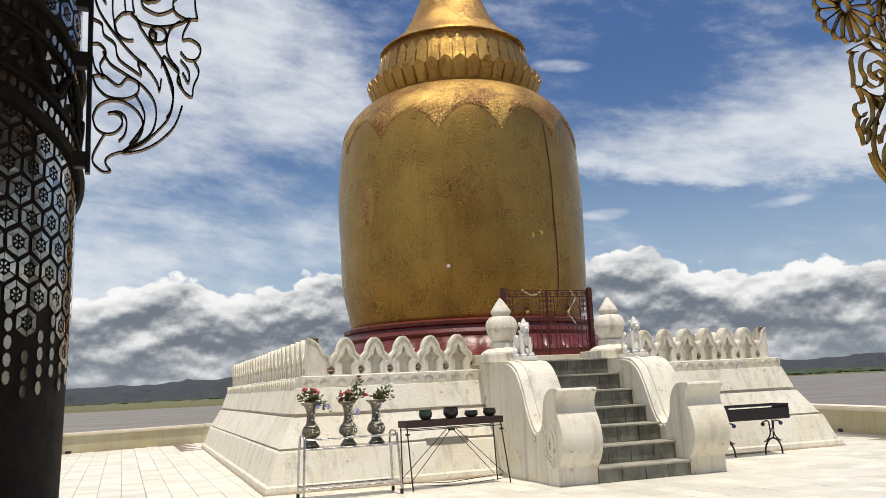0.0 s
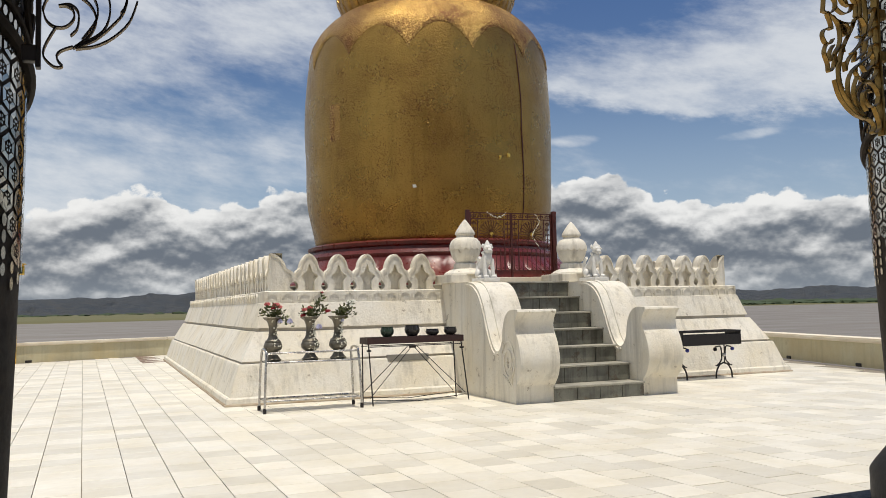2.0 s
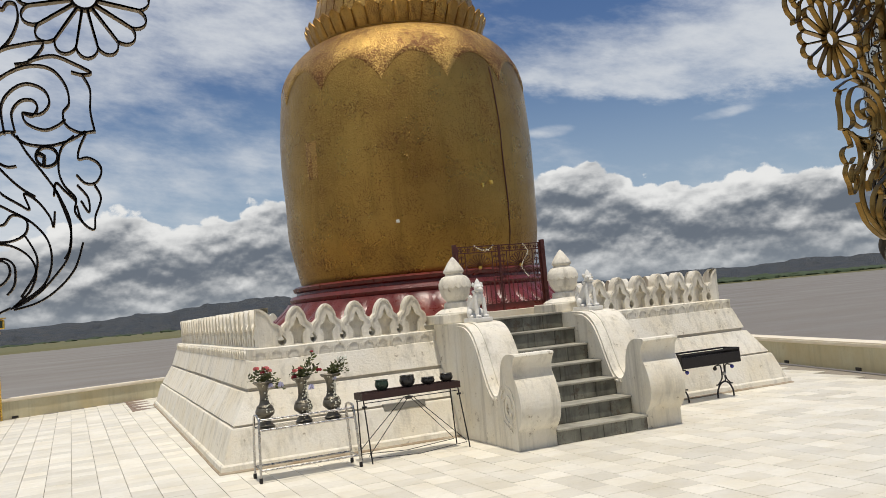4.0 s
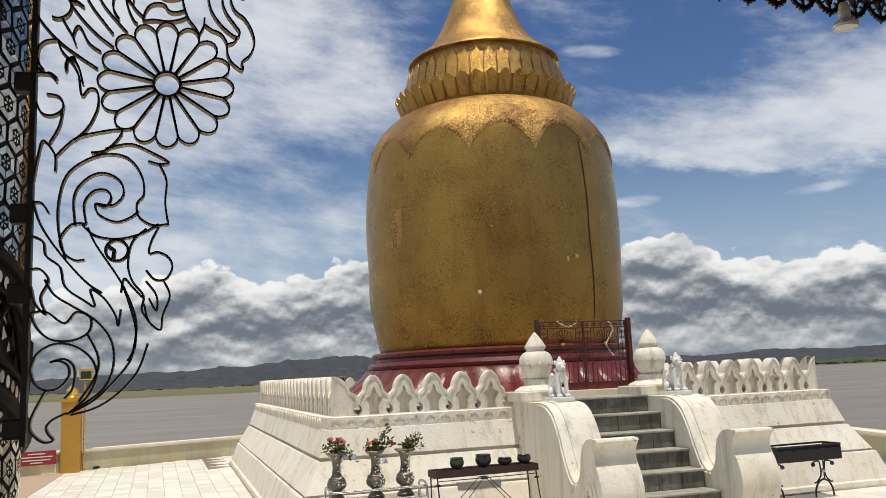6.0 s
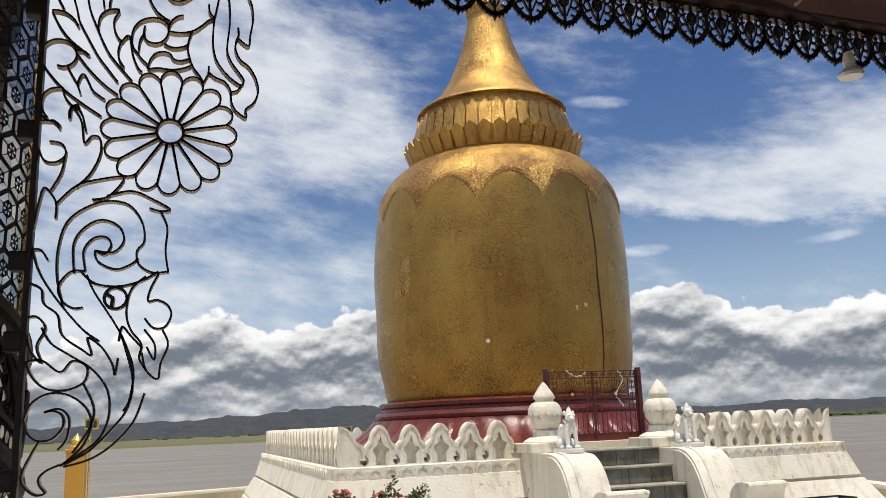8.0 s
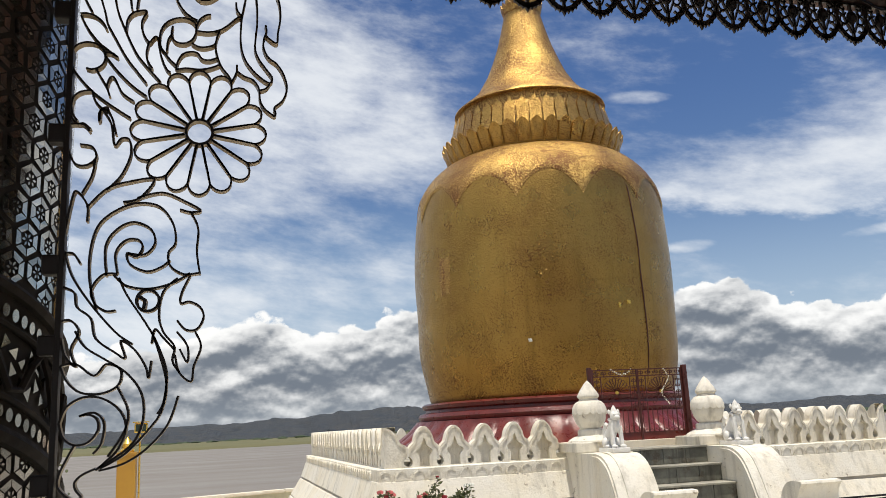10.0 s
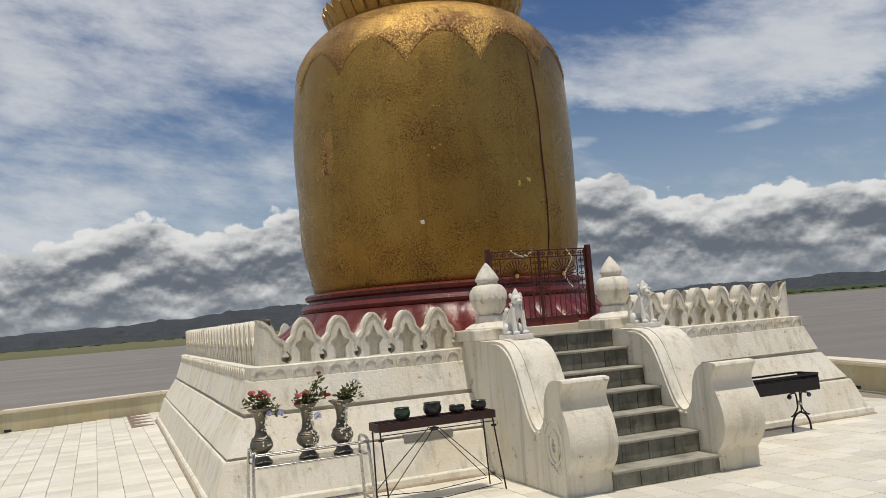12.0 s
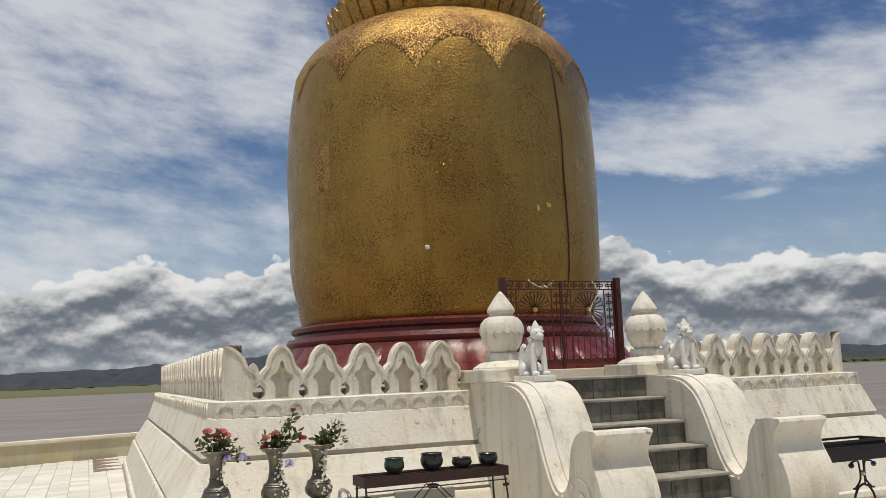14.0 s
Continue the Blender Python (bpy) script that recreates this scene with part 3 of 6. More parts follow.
PLAT = thing("platform", (0, 0, 0), "white plastered stepped platform with sloping sides and stains", "platform", kind="structure")


def ringed(levels):
    """A rectangular stepped body from (inset, height) levels, with slightly uneven faces."""
    bm = bmesh.new()
    rows = []
    for s, z in levels:
        x0, x1, y0, y1 = PX0 + s, PX1 - s, PY0 + s, PY1 - s
        row = []
        n = 24
        for (xa, ya), (xb, yb) in (((x0, y0), (x1, y0)), ((x1, y0), (x1, y1)), ((x1, y1), (x0, y1)), ((x0, y1), (x0, y0))):
            for i in range(n):
                t = i / n
                x, y = xa + (xb - xa) * t, ya + (yb - ya) * t
                w = 0.006 * noise.noise((x * 1.3, y * 1.3, z * 2))
                row.append(bm.verts.new((x + w, y + w, z + 0.006 * noise.noise((x * 2, y * 2, 7 + z)))))
        rows.append(row)
    for a, b in zip(rows, rows[1:]):
        for i in range(len(a)):
            j = (i + 1) % len(a)
            bm.faces.new((a[i], a[j], b[j], b[i]))
    bm.faces.new(list(reversed(rows[0])))
    bm.faces.new(rows[-1])
    return bm


part("plinth", ringed(((0.0, 0.0), (0.012, 0.07), (0.03, 0.085), (0.05, 0.086))), M_WHITE, PLAT)
part("foot_joint", ringed(((-0.016, 0.0), (-0.012, 0.012), (0.004, 0.024), (0.02, 0.025))), M_FOOT, PLAT, "brown grime along the foot")
part("lower_tier", ringed(((0.045, 0.08), (0.15, 0.405), (0.158, 0.42), (0.165, 0.425))), M_WHITE, PLAT)
part("lower_ledge", ringed(((0.20, 0.40), (0.20, 0.452), (0.21, 0.455))), M_LEDGE, PLAT, "darker recessed ledge")
part("middle_tier", ringed(((0.185, 0.45), (0.355, 0.745), (0.362, 0.758), (0.37, 0.76))), M_WHITE, PLAT)
part("upper_ledge", ringed(((0.405, 0.74), (0.405, 0.80), (0.41, 0.802))), M_LEDGE, PLAT, "darker recessed ledge")
part("upper_tier", ringed(((0.385, 0.80), (0.475, 1.075), (0.48, 1.08), (0.49, 1.085))), M_WHITE, PLAT)
part("frieze", ringed(((0.487, 1.08), (0.487, 1.205), (0.50, 1.212), (0.56, 1.214))), M_WHITE, PLAT)
part("deck", ringed(((0.75, 1.20), (0.75, 1.272), (0.76, 1.28))), M_STEPTOP, PLAT, "worn pale deck")

CROWN_Z, CROWN_T = 1.212, 0.13


def peak_outline(w):
    """Half of a trefoil merlon, bottom to tip: waist, round lobe, pointed arch."""
    half = ((0.498, 0.0), (0.47, 0.012), (0.405, 0.030), (0.388, 0.058), (0.41, 0.088), (0.47, 0.110), (0.499, 0.130), (0.499, 0.178), (0.478, 0.212), (0.415, 0.242), (0.355, 0.258), (0.322, 0.274), (0.305, 0.302), (0.275, 0.338), (0.222, 0.376), (0.142, 0.412), (0.066, 0.433), (0.0, 0.440))
    return [(x * w, z) for x, z in half]


def resample(line, n):
    """n points at even steps along an open line."""
    pts = [Vector(p) for p in line]
    run = [0.0]
    for a, b in zip(pts, pts[1:]):
        run.append(run[-1] + (b - a).length)
    out, k = [], 0
    for i in range(n):
        t = run[-1] * i / (n - 1)
        while k < len(run) - 2 and run[k + 1] < t:
            k += 1
        f = (t - run[k]) / max(1e-9, run[k + 1] - run[k])
        out.append(pts[k].lerp(pts[k + 1], min(1, f)))
    return out


def both_sides(half):
    return half + [(-x, z) for x, z in reversed(half[:-1])]


STAR = ((0.165, 0.010), (0.155, 0.095), (0.180, 0.125), (0.265, 0.165), (0.255, 0.190), (0.145, 0.210), (0.075, 0.240), (0.052, 0.275), (0.0, 0.318))
SUNK = 0.075


def make_peak(w):
    """A merlon whose face is cut back to a star-shaped niche."""
    n = 41
    outer = resample([(p.x, p.y) for p in (Vector((q.x, q.y)) for q in smooth_line([(x, z, 0) for x, z in peak_outline(w)], 3))], n)
    inner = resample([(x * w, z) for x, z in STAR], n)
    out2 = both_sides([tuple(p) for p in outer])
    in2 = both_sides([tuple(p) for p in inner])
    bm = bmesh.new()
    fo = [bm.verts.new((x, 0.0, z)) for x, z in out2]
    fi = [bm.verts.new((x, 0.0, z)) for x, z in in2]
    di = [bm.verts.new((x * 0.97, SUNK, z)) for x, z in in2]
    bo = [bm.verts.new((x, CROWN_T, z)) for x, z in out2]
    m = len(out2)
    for i in range(m - 1):
        bm.faces.new((fo[i], fo[i + 1], fi[i + 1], fi[i]))
        bm.faces.new((fi[i], fi[i + 1], di[i + 1], di[i]))
        bm.faces.new((fo[i], bo[i], bo[i + 1], fo[i + 1]))
    bm.faces.new((fo[m - 1], fo[0], fi[0], fi[m - 1]))
    bm.faces.new((fi[m - 1], fi[0], di[0], di[m - 1]))
    bm.faces.new((fo[m - 1], bo[m - 1], bo[0], fo[0]))
    bm.faces.new(bo)
    return bm


def make_solid(w):
    """A merlon with an uncut face."""
    line = [(p.x, p.y) for p in smooth_line([(x, z, 0) for x, z in peak_outline(w)], 3)]
    return prism(bmesh.new(), both_sides(line), 0.0, CROWN_T)


def make_niche(w):
    """The back of the sunk star."""
    bm = bmesh.new()
    prism(bm, both_sides([(x * w * 1.03, z) for x, z in STAR]), SUNK - 0.002, SUNK + 0.02)
    return bm


def make_rim(w):
    h = ((0.41, 0.140), (0.445, 0.155), (0.445, 0.182), (0.425, 0.203), (0.36, 0.226), (0.31, 0.246), (0.272, 0.268), (0.252, 0.302), (0.220, 0.342), (0.140, 0.386), (0.06, 0.410), (0.0, 0.418))
    line = smooth_line([(x * w, z, 0) for x, z in h], 3)
    right = [(p.x, p.y) for p in line]
    bm = bmesh.new()
    ribbon(bm, right + [(-x, z) for x, z in reversed(right[:-1])], 0.008, 0.012, -0.003)
    return bm


def make_arch(w):
    """A small frieze panel: a proud plate with a pointed arch rim."""
    bm = bmesh.new()
    k = w * 0.46
    pts = [(-k, 0.0), (-k, 0.07), (-k * 0.86, 0.09), (-k * 0.5, 0.106), (0, 0.124), (k * 0.5, 0.106), (k * 0.86, 0.09), (k, 0.07), (k, 0.0)]
    prism(bm, list(reversed(pts)), -0.006, 0.01)
    ribbon(bm, [(p[0] * 0.72, p[1] * 0.80 + 0.004) for p in pts], 0.010, 0.012, -0.008)
    return bm


W = 0.35
PARAPET = thing("crown_parapet", (0, 0, 0), "white parapet of trefoil merlons round the platform", "parapet", kind="structure")
first = part("merlon", make_peak(W), M_WHITE, PARAPET)
niche0 = part("niche", make_niche(W), M_WHITE, first, "sunk spade-shaped niche")
rim0 = part("rim", make_rim(W), M_WHITE, first)
arch0 = part("arch_panel", make_arch(W / 2), M_WHITE, PARAPET)
used = [False, False]


def merlon_row(a, b, n, skip=0.0):
    a, b = Vector((*a, CROWN_Z)), Vector((*b, CROWN_Z))
    d = b - a
    ang = math.degrees(math.atan2(d.y, d.x))
    out = Vector((d.y, -d.x, 0)).normalized()
    step = d.length / n
    for i in range(n):
        c = a + d * ((i + 0.5) / n)
        m = pose(*c, 0, 0, ang) @ Matrix.Diagonal((step / W, 1, 1 + 0.02 * noise.noise((c.x * 3, c.y * 3, 0)), 1))
        if not used[0]:
            used[0] = True
            first.matrix_basis = m
        else:
            o = share("merlon", first, PARAPET, m)
            share("niche", niche0, o, Matrix.Identity(4))
            share("rim", rim0, o, Matrix.Identity(4))
        for k in (0.25, 0.75):
            c2 = a + d * ((i + k) / n) + out * (0.585 - 0.487)
            m2 = pose(c2.x, c2.y, 1.083, 0, 0, ang) @ Matrix.Diagonal((step / W, 1, 1, 1))
            if not used[1]:
                used[1] = True
                arch0.matrix_basis = m2
            else:
                share("arch_panel", arch0, PARAPET, m2)


S = 0.585
merlon_row((-3.345, PY0 + S), (-1.595, PY0 + S), 5)
merlon_row((0.735, PY0 + S), (2.70, PY0 + S), 6)
merlon_row((PX0 + S, PY1 - S - 0.14), (PX0 + S, PY0 + S + 0.276), 23)
merlon_row((PX1 - S, PY0 + S + 0.276), (PX1 - S, PY1 - S - 0.14), 23)
merlon_row((PX1 - S - 0.14, PY1 - S), (PX0 + S + 0.14, PY1 - S), 20)


def corner_merlon(x, y, sx, sy, wide, deep):
    """Two half merlons folded round a corner."""
    for w, m in ((wide, Matrix(((sx, 0, 0, x), (0, sy, 0, y), (0, 0, 1, CROWN_Z), (0, 0, 0, 1)))), (deep, Matrix(((0, sx, 0, x), (sy, 0, 0, y), (0, 0, 1, CROWN_Z), (0, 0, 0, 1))))):
        under = None
        for name, make in (("corner_merlon", make_solid), ("rim", make_rim)):
            bm = make(w)
            bmesh.ops.bisect_plane(bm, geom=bm.verts[:] + bm.edges[:] + bm.faces[:], plane_co=(0, 0, 0), plane_no=(1, 0, 0), clear_inner=True)
            bmesh.ops.transform(bm, matrix=m, verts=bm.verts)
            bmesh.ops.recalc_face_normals(bm, faces=bm.faces)
            o = part(name, bm, M_WHITE, under or PARAPET)
            under = under or o


corner_merlon(PX0 + S, PY0 + S, 1, 1, W * 1.58, W * 1.58)
for k in range(2):
    share("arch_panel", arch0, PARAPET, pose(PX0 + 0.487 + 0.09 + 0.175 * k, PY0 + 0.487, 1.083) @ Matrix.Diagonal((1, 1, 1, 1)))
    share("arch_panel", arch0, PARAPET, pose(PX1 - 0.487 - 0.09 - 0.165 * k, PY0 + 0.487, 1.083))
corner_merlon(PX1 - S, PY0 + S, -1, 1, W * 1.06, W * 1.58)
corner_merlon(PX0 + S, PY1 - S, 1, -1, W * 0.8, W * 0.8)
corner_merlon(PX1 - S, PY1 - S, -1, -1, W * 0.8, W * 0.8)

# slot in the platform front: a dark box, recess shade put into its colour
bm = bmesh.new()
box(bm, (-2.13, PY0 + 0.165, 0.425), (0.50, 0.06, 0.075), 0.004)
tagged(part("wall_slot", bm, M_SLOT), "grey box in the platform face, standing for a shaded slot", "slot", kind="structure")

# ---- stairs ----
STAIR = thing("stairs", (0, 0, 0), "seven weathered grey-green tiled steps with dark streaks", "stairs", kind="structure")
SX0, SX1 = -1.10, 0.005
for k in range(7):
    y0, z1 = -0.48 + 0.2525 * k, 0.155 + 0.1885 * k
    z0 = 0.0 if k == 0 else z1 - 0.1885
    bm = bmesh.new()
    y_end = 1.62 if k == 6 else y0 + 0.285
    box(bm, ((SX0 + SX1) / 2, (y0 + 0.02 + y_end) / 2, z0 + (z1 - z0 - 0.022) / 2), (SX1 - SX0, y_end - y0 - 0.02, z1 - z0 - 0.022))
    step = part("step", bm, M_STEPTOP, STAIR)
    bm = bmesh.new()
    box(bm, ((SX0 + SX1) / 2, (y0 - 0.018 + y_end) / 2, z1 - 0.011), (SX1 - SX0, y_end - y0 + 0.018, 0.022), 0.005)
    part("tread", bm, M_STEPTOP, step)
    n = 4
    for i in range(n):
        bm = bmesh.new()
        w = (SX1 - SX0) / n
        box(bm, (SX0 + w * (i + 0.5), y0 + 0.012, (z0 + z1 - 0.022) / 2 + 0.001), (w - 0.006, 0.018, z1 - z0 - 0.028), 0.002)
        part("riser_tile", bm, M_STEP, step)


# ---- balustrades with scrolls ----
def balustrade(x0, x1, name, outer):
    ob = thing(name, (0, 0, 0), "white plastered stair balustrade ending in a tall scroll", "balustrade", kind="structure")
    side = ((1.45, 0.0), (1.45, 1.27), (0.72, 1.275), (0.52, 1.25), (0.36, 1.15), (0.25, 0.98), (0.16, 0.78), (0.07, 0.61), (-0.02, 0.525), (-0.10, 0.53), (-0.17, 0.62), (-0.20, 0.76),
            (-0.25, 0.87), (-0.33, 0.935), (-0.43, 0.955), (-0.535, 0.95), (-0.545, 0.93), (-0.50, 0.87), (-0.475, 0.80), (-0.49, 0.73), (-0.545, 0.63), (-0.585, 0.50), (-0.585, 0.38), (-0.545, 0.27), (-0.475, 0.185), (-0.465, 0.17), (-0.465, 0.0))
    a = [(p.x, p.y) for p in smooth_line([(u, v, 0) for u, v in side[1:3]], 1)]
    b = [(p.x, p.y) for p in smooth_line([(u, v, 0) for u, v in side[2:16]], 4)][1:]
    c = [(p.x, p.y) for p in smooth_line([(u, v, 0) for u, v in side[16:25]], 4)]
    bm = bmesh.new()
    prism(bm, [side[0]] + a + b + c + [side[25], side[26]], x0, x1, axis="x")
    bmesh.ops.bevel(bm, geom=[e for e in bm.edges if e.is_manifold and e.calc_face_angle(0) > 1.0 and abs(e.verts[0].co.x - e.verts[1].co.x) < 1e-6], offset=0.008, segments=1, affect="EDGES")
    part("scroll_wall", bm, M_WHITE, ob, smooth=True)
    # raised moulding that follows the sweep on each flank
    sweep = [(p.x, p.y) for p in smooth_line([(u, v, 0) for u, v in side[2:10]], 5)]
    for x in (x0 - 0.004, x1 + 0.004):
        bm = bmesh.new()
        ribbon(bm, [(u + 0.02, v - 0.035) for u, v in sweep], 0.022, 0.028)
        bmesh.ops.transform(bm, matrix=Matrix(((0, 1, 0, x), (1, 0, 0, 0), (0, 0, 1, 0), (0, 0, 0, 1))), verts=bm.verts)
        part("sweep_moulding", bm, M_WHITE, ob)
    bm = bmesh.new()
    ribbon(bm, [(u + 0.0, v + 0.002) for u, v in sweep], 0.02, 0.05)
    bmesh.ops.transform(bm, matrix=Matrix(((0, 1, 0, x0 + 0.13), (1, 0, 0, 0), (0, 0, 1, 0), (0, 0, 0, 1))), verts=bm.verts)
    part("sweep_rib", bm, M_WHITE, ob)
    # carved leaf spiral on the outer cheek of the scroll
    for x in ((x0 - 0.003,) if outer < 0 else (x1 + 0.003,)):
        bm = bmesh.new()
        spiral = [(-0.33 + (0.16 - 0.13 * t) * math.cos(4.2 * math.pi * t + 0.4), 0.42 + (0.22 - 0.18 * t) * math.sin(4.2 * math.pi * t + 0.4)) for t in [i / 40 for i in range(41)]]
        ribbon(bm, spiral, 0.02, 0.018)
        for q in range(4):
            ribbon(bm, [(p.x, p.y) for p in smooth_line(((-0.20 - 0.05 * q, 0.28 - 0.03 * q, 0), (-0.30 - 0.03 * q, 0.24 - 0.02 * q, 0), (-0.40, 0.30 - 0.01 * q, 0), (-0.46 + 0.015 * q, 0.42, 0)), 4)], 0.012, 0.014)
        bmesh.ops.transform(bm, matrix=Matrix(((0, 1, 0, x), (1, 0, 0, 0), (0, 0, 1, 0), (0, 0, 0, 1))), verts=bm.verts)
        part("carved_spiral", bm, M_WHITE, ob)
    return ob


balustrade(-1.535, -1.085, "balustrade", -1)
balustrade(0.005, 0.455, "balustrade", 1)


# ---- urn finials, lions, gate ----
def urn(x, y):
    ob = thing("urn_finial", (x, y, 1.275), "white plaster urn finial with scalloped lid on a stepped pedestal", "finial", "urn finials by the stairs")
    bm = bmesh.new()
    box(bm, (0, 0.02, 0.055), (0.60, 0.54, 0.11), 0.012)
    lathe(bm, ((0.29, 0.105), (0.285, 0.125), (0.215, 0.165), (0.165, 0.180), (0.160, 0.235), (0.145, 0.248), (0.12, 0.25)), 8)
    part("pedestal", bm, M_WHITE, ob)
    bm = bmesh.new()
    lathe(bm, ((0.10, 0.235), (0.112, 0.25), (0.142, 0.285), (0.170, 0.335), (0.184, 0.39), (0.187, 0.44), (0.176, 0.49), (0.145, 0.535), (0.11, 0.555)), 32)
    part("bowl", bm, M_WHITE, ob, smooth=True)
    bm = bmesh.new()
    seg, rows = 64, []
    for r, z, k in ((0.190, 0.432, 1), (0.196, 0.437, 1), (0.194, 0.475, 0.3), (0.178, 0.515, 0), (0.146, 0.550, 0), (0.112, 0.565, 0), (0.104, 0.580, 0), (0.106, 0.592, 0), (0.120, 0.600, 0), (0.124, 0.612, 0), (0.121, 0.628, 0), (0.098, 0.668, 0), (0.070, 0.710, 0), (0.042, 0.750, 0), (0.020, 0.776, 0), (0.006, 0.790, 0)):
        rows.append([bm.verts.new((r * math.cos(2 * math.pi * i / seg), r * math.sin(2 * math.pi * i / seg), z - k * 0.030 * abs(math.sin(math.pi * i / 4)) ** 0.6)) for i in range(seg)])
    for a, b in zip(rows, rows[1:]):
        for i in range(seg):
            bm.faces.new((a[i], a[(i + 1) % seg], b[(i + 1) % seg], b[i]))
    bm.faces.new(rows[-1])
    part("lid", bm, M_WHITE, ob, "scalloped pointed lid", smooth=True)
    return ob


urn(-1.27, 1.315)
urn(0.24, 1.315)


def lion(x, y):
    bm = bmesh.new()
    box(bm, (0, 0, 0.025), (0.20, 0.36, 0.05), 0.008)
    ball(bm, (0, 0.10, 0.13), 0.078, 2, 1.1)                                   # haunch
    tube(bm, ((0, 0.12, 0.13), (0, 0.03, 0.22), (0, -0.05, 0.31)), [0.066, 0.060, 0.052], 12)   # trunk
    ball(bm, (0, -0.06, 0.275), 0.060, 2, 1.3)                                 # chest
    for s in (-1, 1):
        tube(bm, ((s * 0.045, -0.075, 0.27), (s * 0.05, -0.09, 0.16), (s * 0.05, -0.10, 0.06)), [0.029, 0.024, 0.023], 8)
        ball(bm, (s * 0.05, -0.125, 0.065), 0.034, 2, 0.6)
        ball(bm, (s * 0.062, 0.06, 0.10), 0.045, 2, 1.35)
        ball(bm, (s * 0.07, -0.01, 0.065), 0.034, 2, 0.6)
        ball(bm, (s * 0.052, -0.055, 0.425), 0.02, 1, 1.5)                      # ear
        ball(bm, (s * 0.03, -0.128, 0.40), 0.014, 1)
    ball(bm, (0, -0.075, 0.385), 0.052, 2, 1.05)
    ball(bm, (0, -0.125, 0.365), 0.036, 2, 0.75)                               # muzzle
    box(bm, (0, -0.125, 0.343), (0.05, 0.05, 0.014), 0.004)
    for k in range(7):
        a = 2 * math.pi * k / 7
        ball(bm, (0.05 * math.cos(a), -0.045 + 0.03 * math.sin(a), 0.335 + 0.02 * math.sin(a)), 0.022, 1)
    lathe(bm, ((0.042, 0.415), (0.036, 0.435), (0.030, 0.452), (0.018, 0.474), (0.004, 0.495)), 7, (0, -0.065, 0))
    tube(bm, smooth_line(((0, 0.19, 0.10), (0, 0.225, 0.18), (0, 0.19, 0.27), (0, 0.15, 0.30)), 4), 0.02, 8)
    ob = part("lion_statue", bm, M_STAT, smooth=True)
    ob.matrix_basis = pose(x, y, 1.272, 0, 0, 0)
    return tagged(ob, "small white painted seated guardian lion statue", "statue", "lion statues on the balustrades")


lion(-1.245, 0.80)
lion(0.235, 0.80)

bm = bmesh.new()
box(bm, (-0.44, 1.95, 1.318), (1.36, 0.68, 0.088), 0.008)
tagged(part("gate_sill", bm, M_COPE), "raised cream stone sill under the gate", "sill", kind="structure")
GATE = thing("iron_gate", (0, 0, 1.362), "closed dark red iron gate with sunburst panels and scrollwork", "gate")


def bar(a, b, r=0.008):
    return tube(bmesh.new(), (a, b), r, 6)


GATE.matrix_basis = pose(0, 0, 1.362) @ Matrix.Diagonal((1, 1, 0.915, 1))
GX0, GX1, GY = -1.035, 0.142, 1.675
GM = (GX0 + GX1) / 2
for x, y, h, w in ((-1.065, 1.69, 0.955, 0.05), (0.178, 1.655, 0.955, 0.055)):
    bm = bmesh.new()
    box(bm, (x, y, h / 2), (w, w, h), 0.005)
    part("post", bm, M_IRONRED, GATE)
    for z in (0.22, 0.80):
        part("hinge", lathe(bmesh.new(), ((0.014, -0.03), (0.014, 0.03)), 10, (x, y - w / 2 - 0.008, z)), M_IRONRED, GATE)


def scroll_pair(bm, x, z, r, up=1):
    """Two small iron curls back to back."""
    for side in (-1, 1):
        ribbon(bm, [(x + side * (r - r * (1 - 0.045 * t) * math.cos(t * 0.42)), z + up * r * (1 - 0.045 * t) * math.sin(t * 0.42)) for t in range(13)], 0.0055, 0.012, GY)


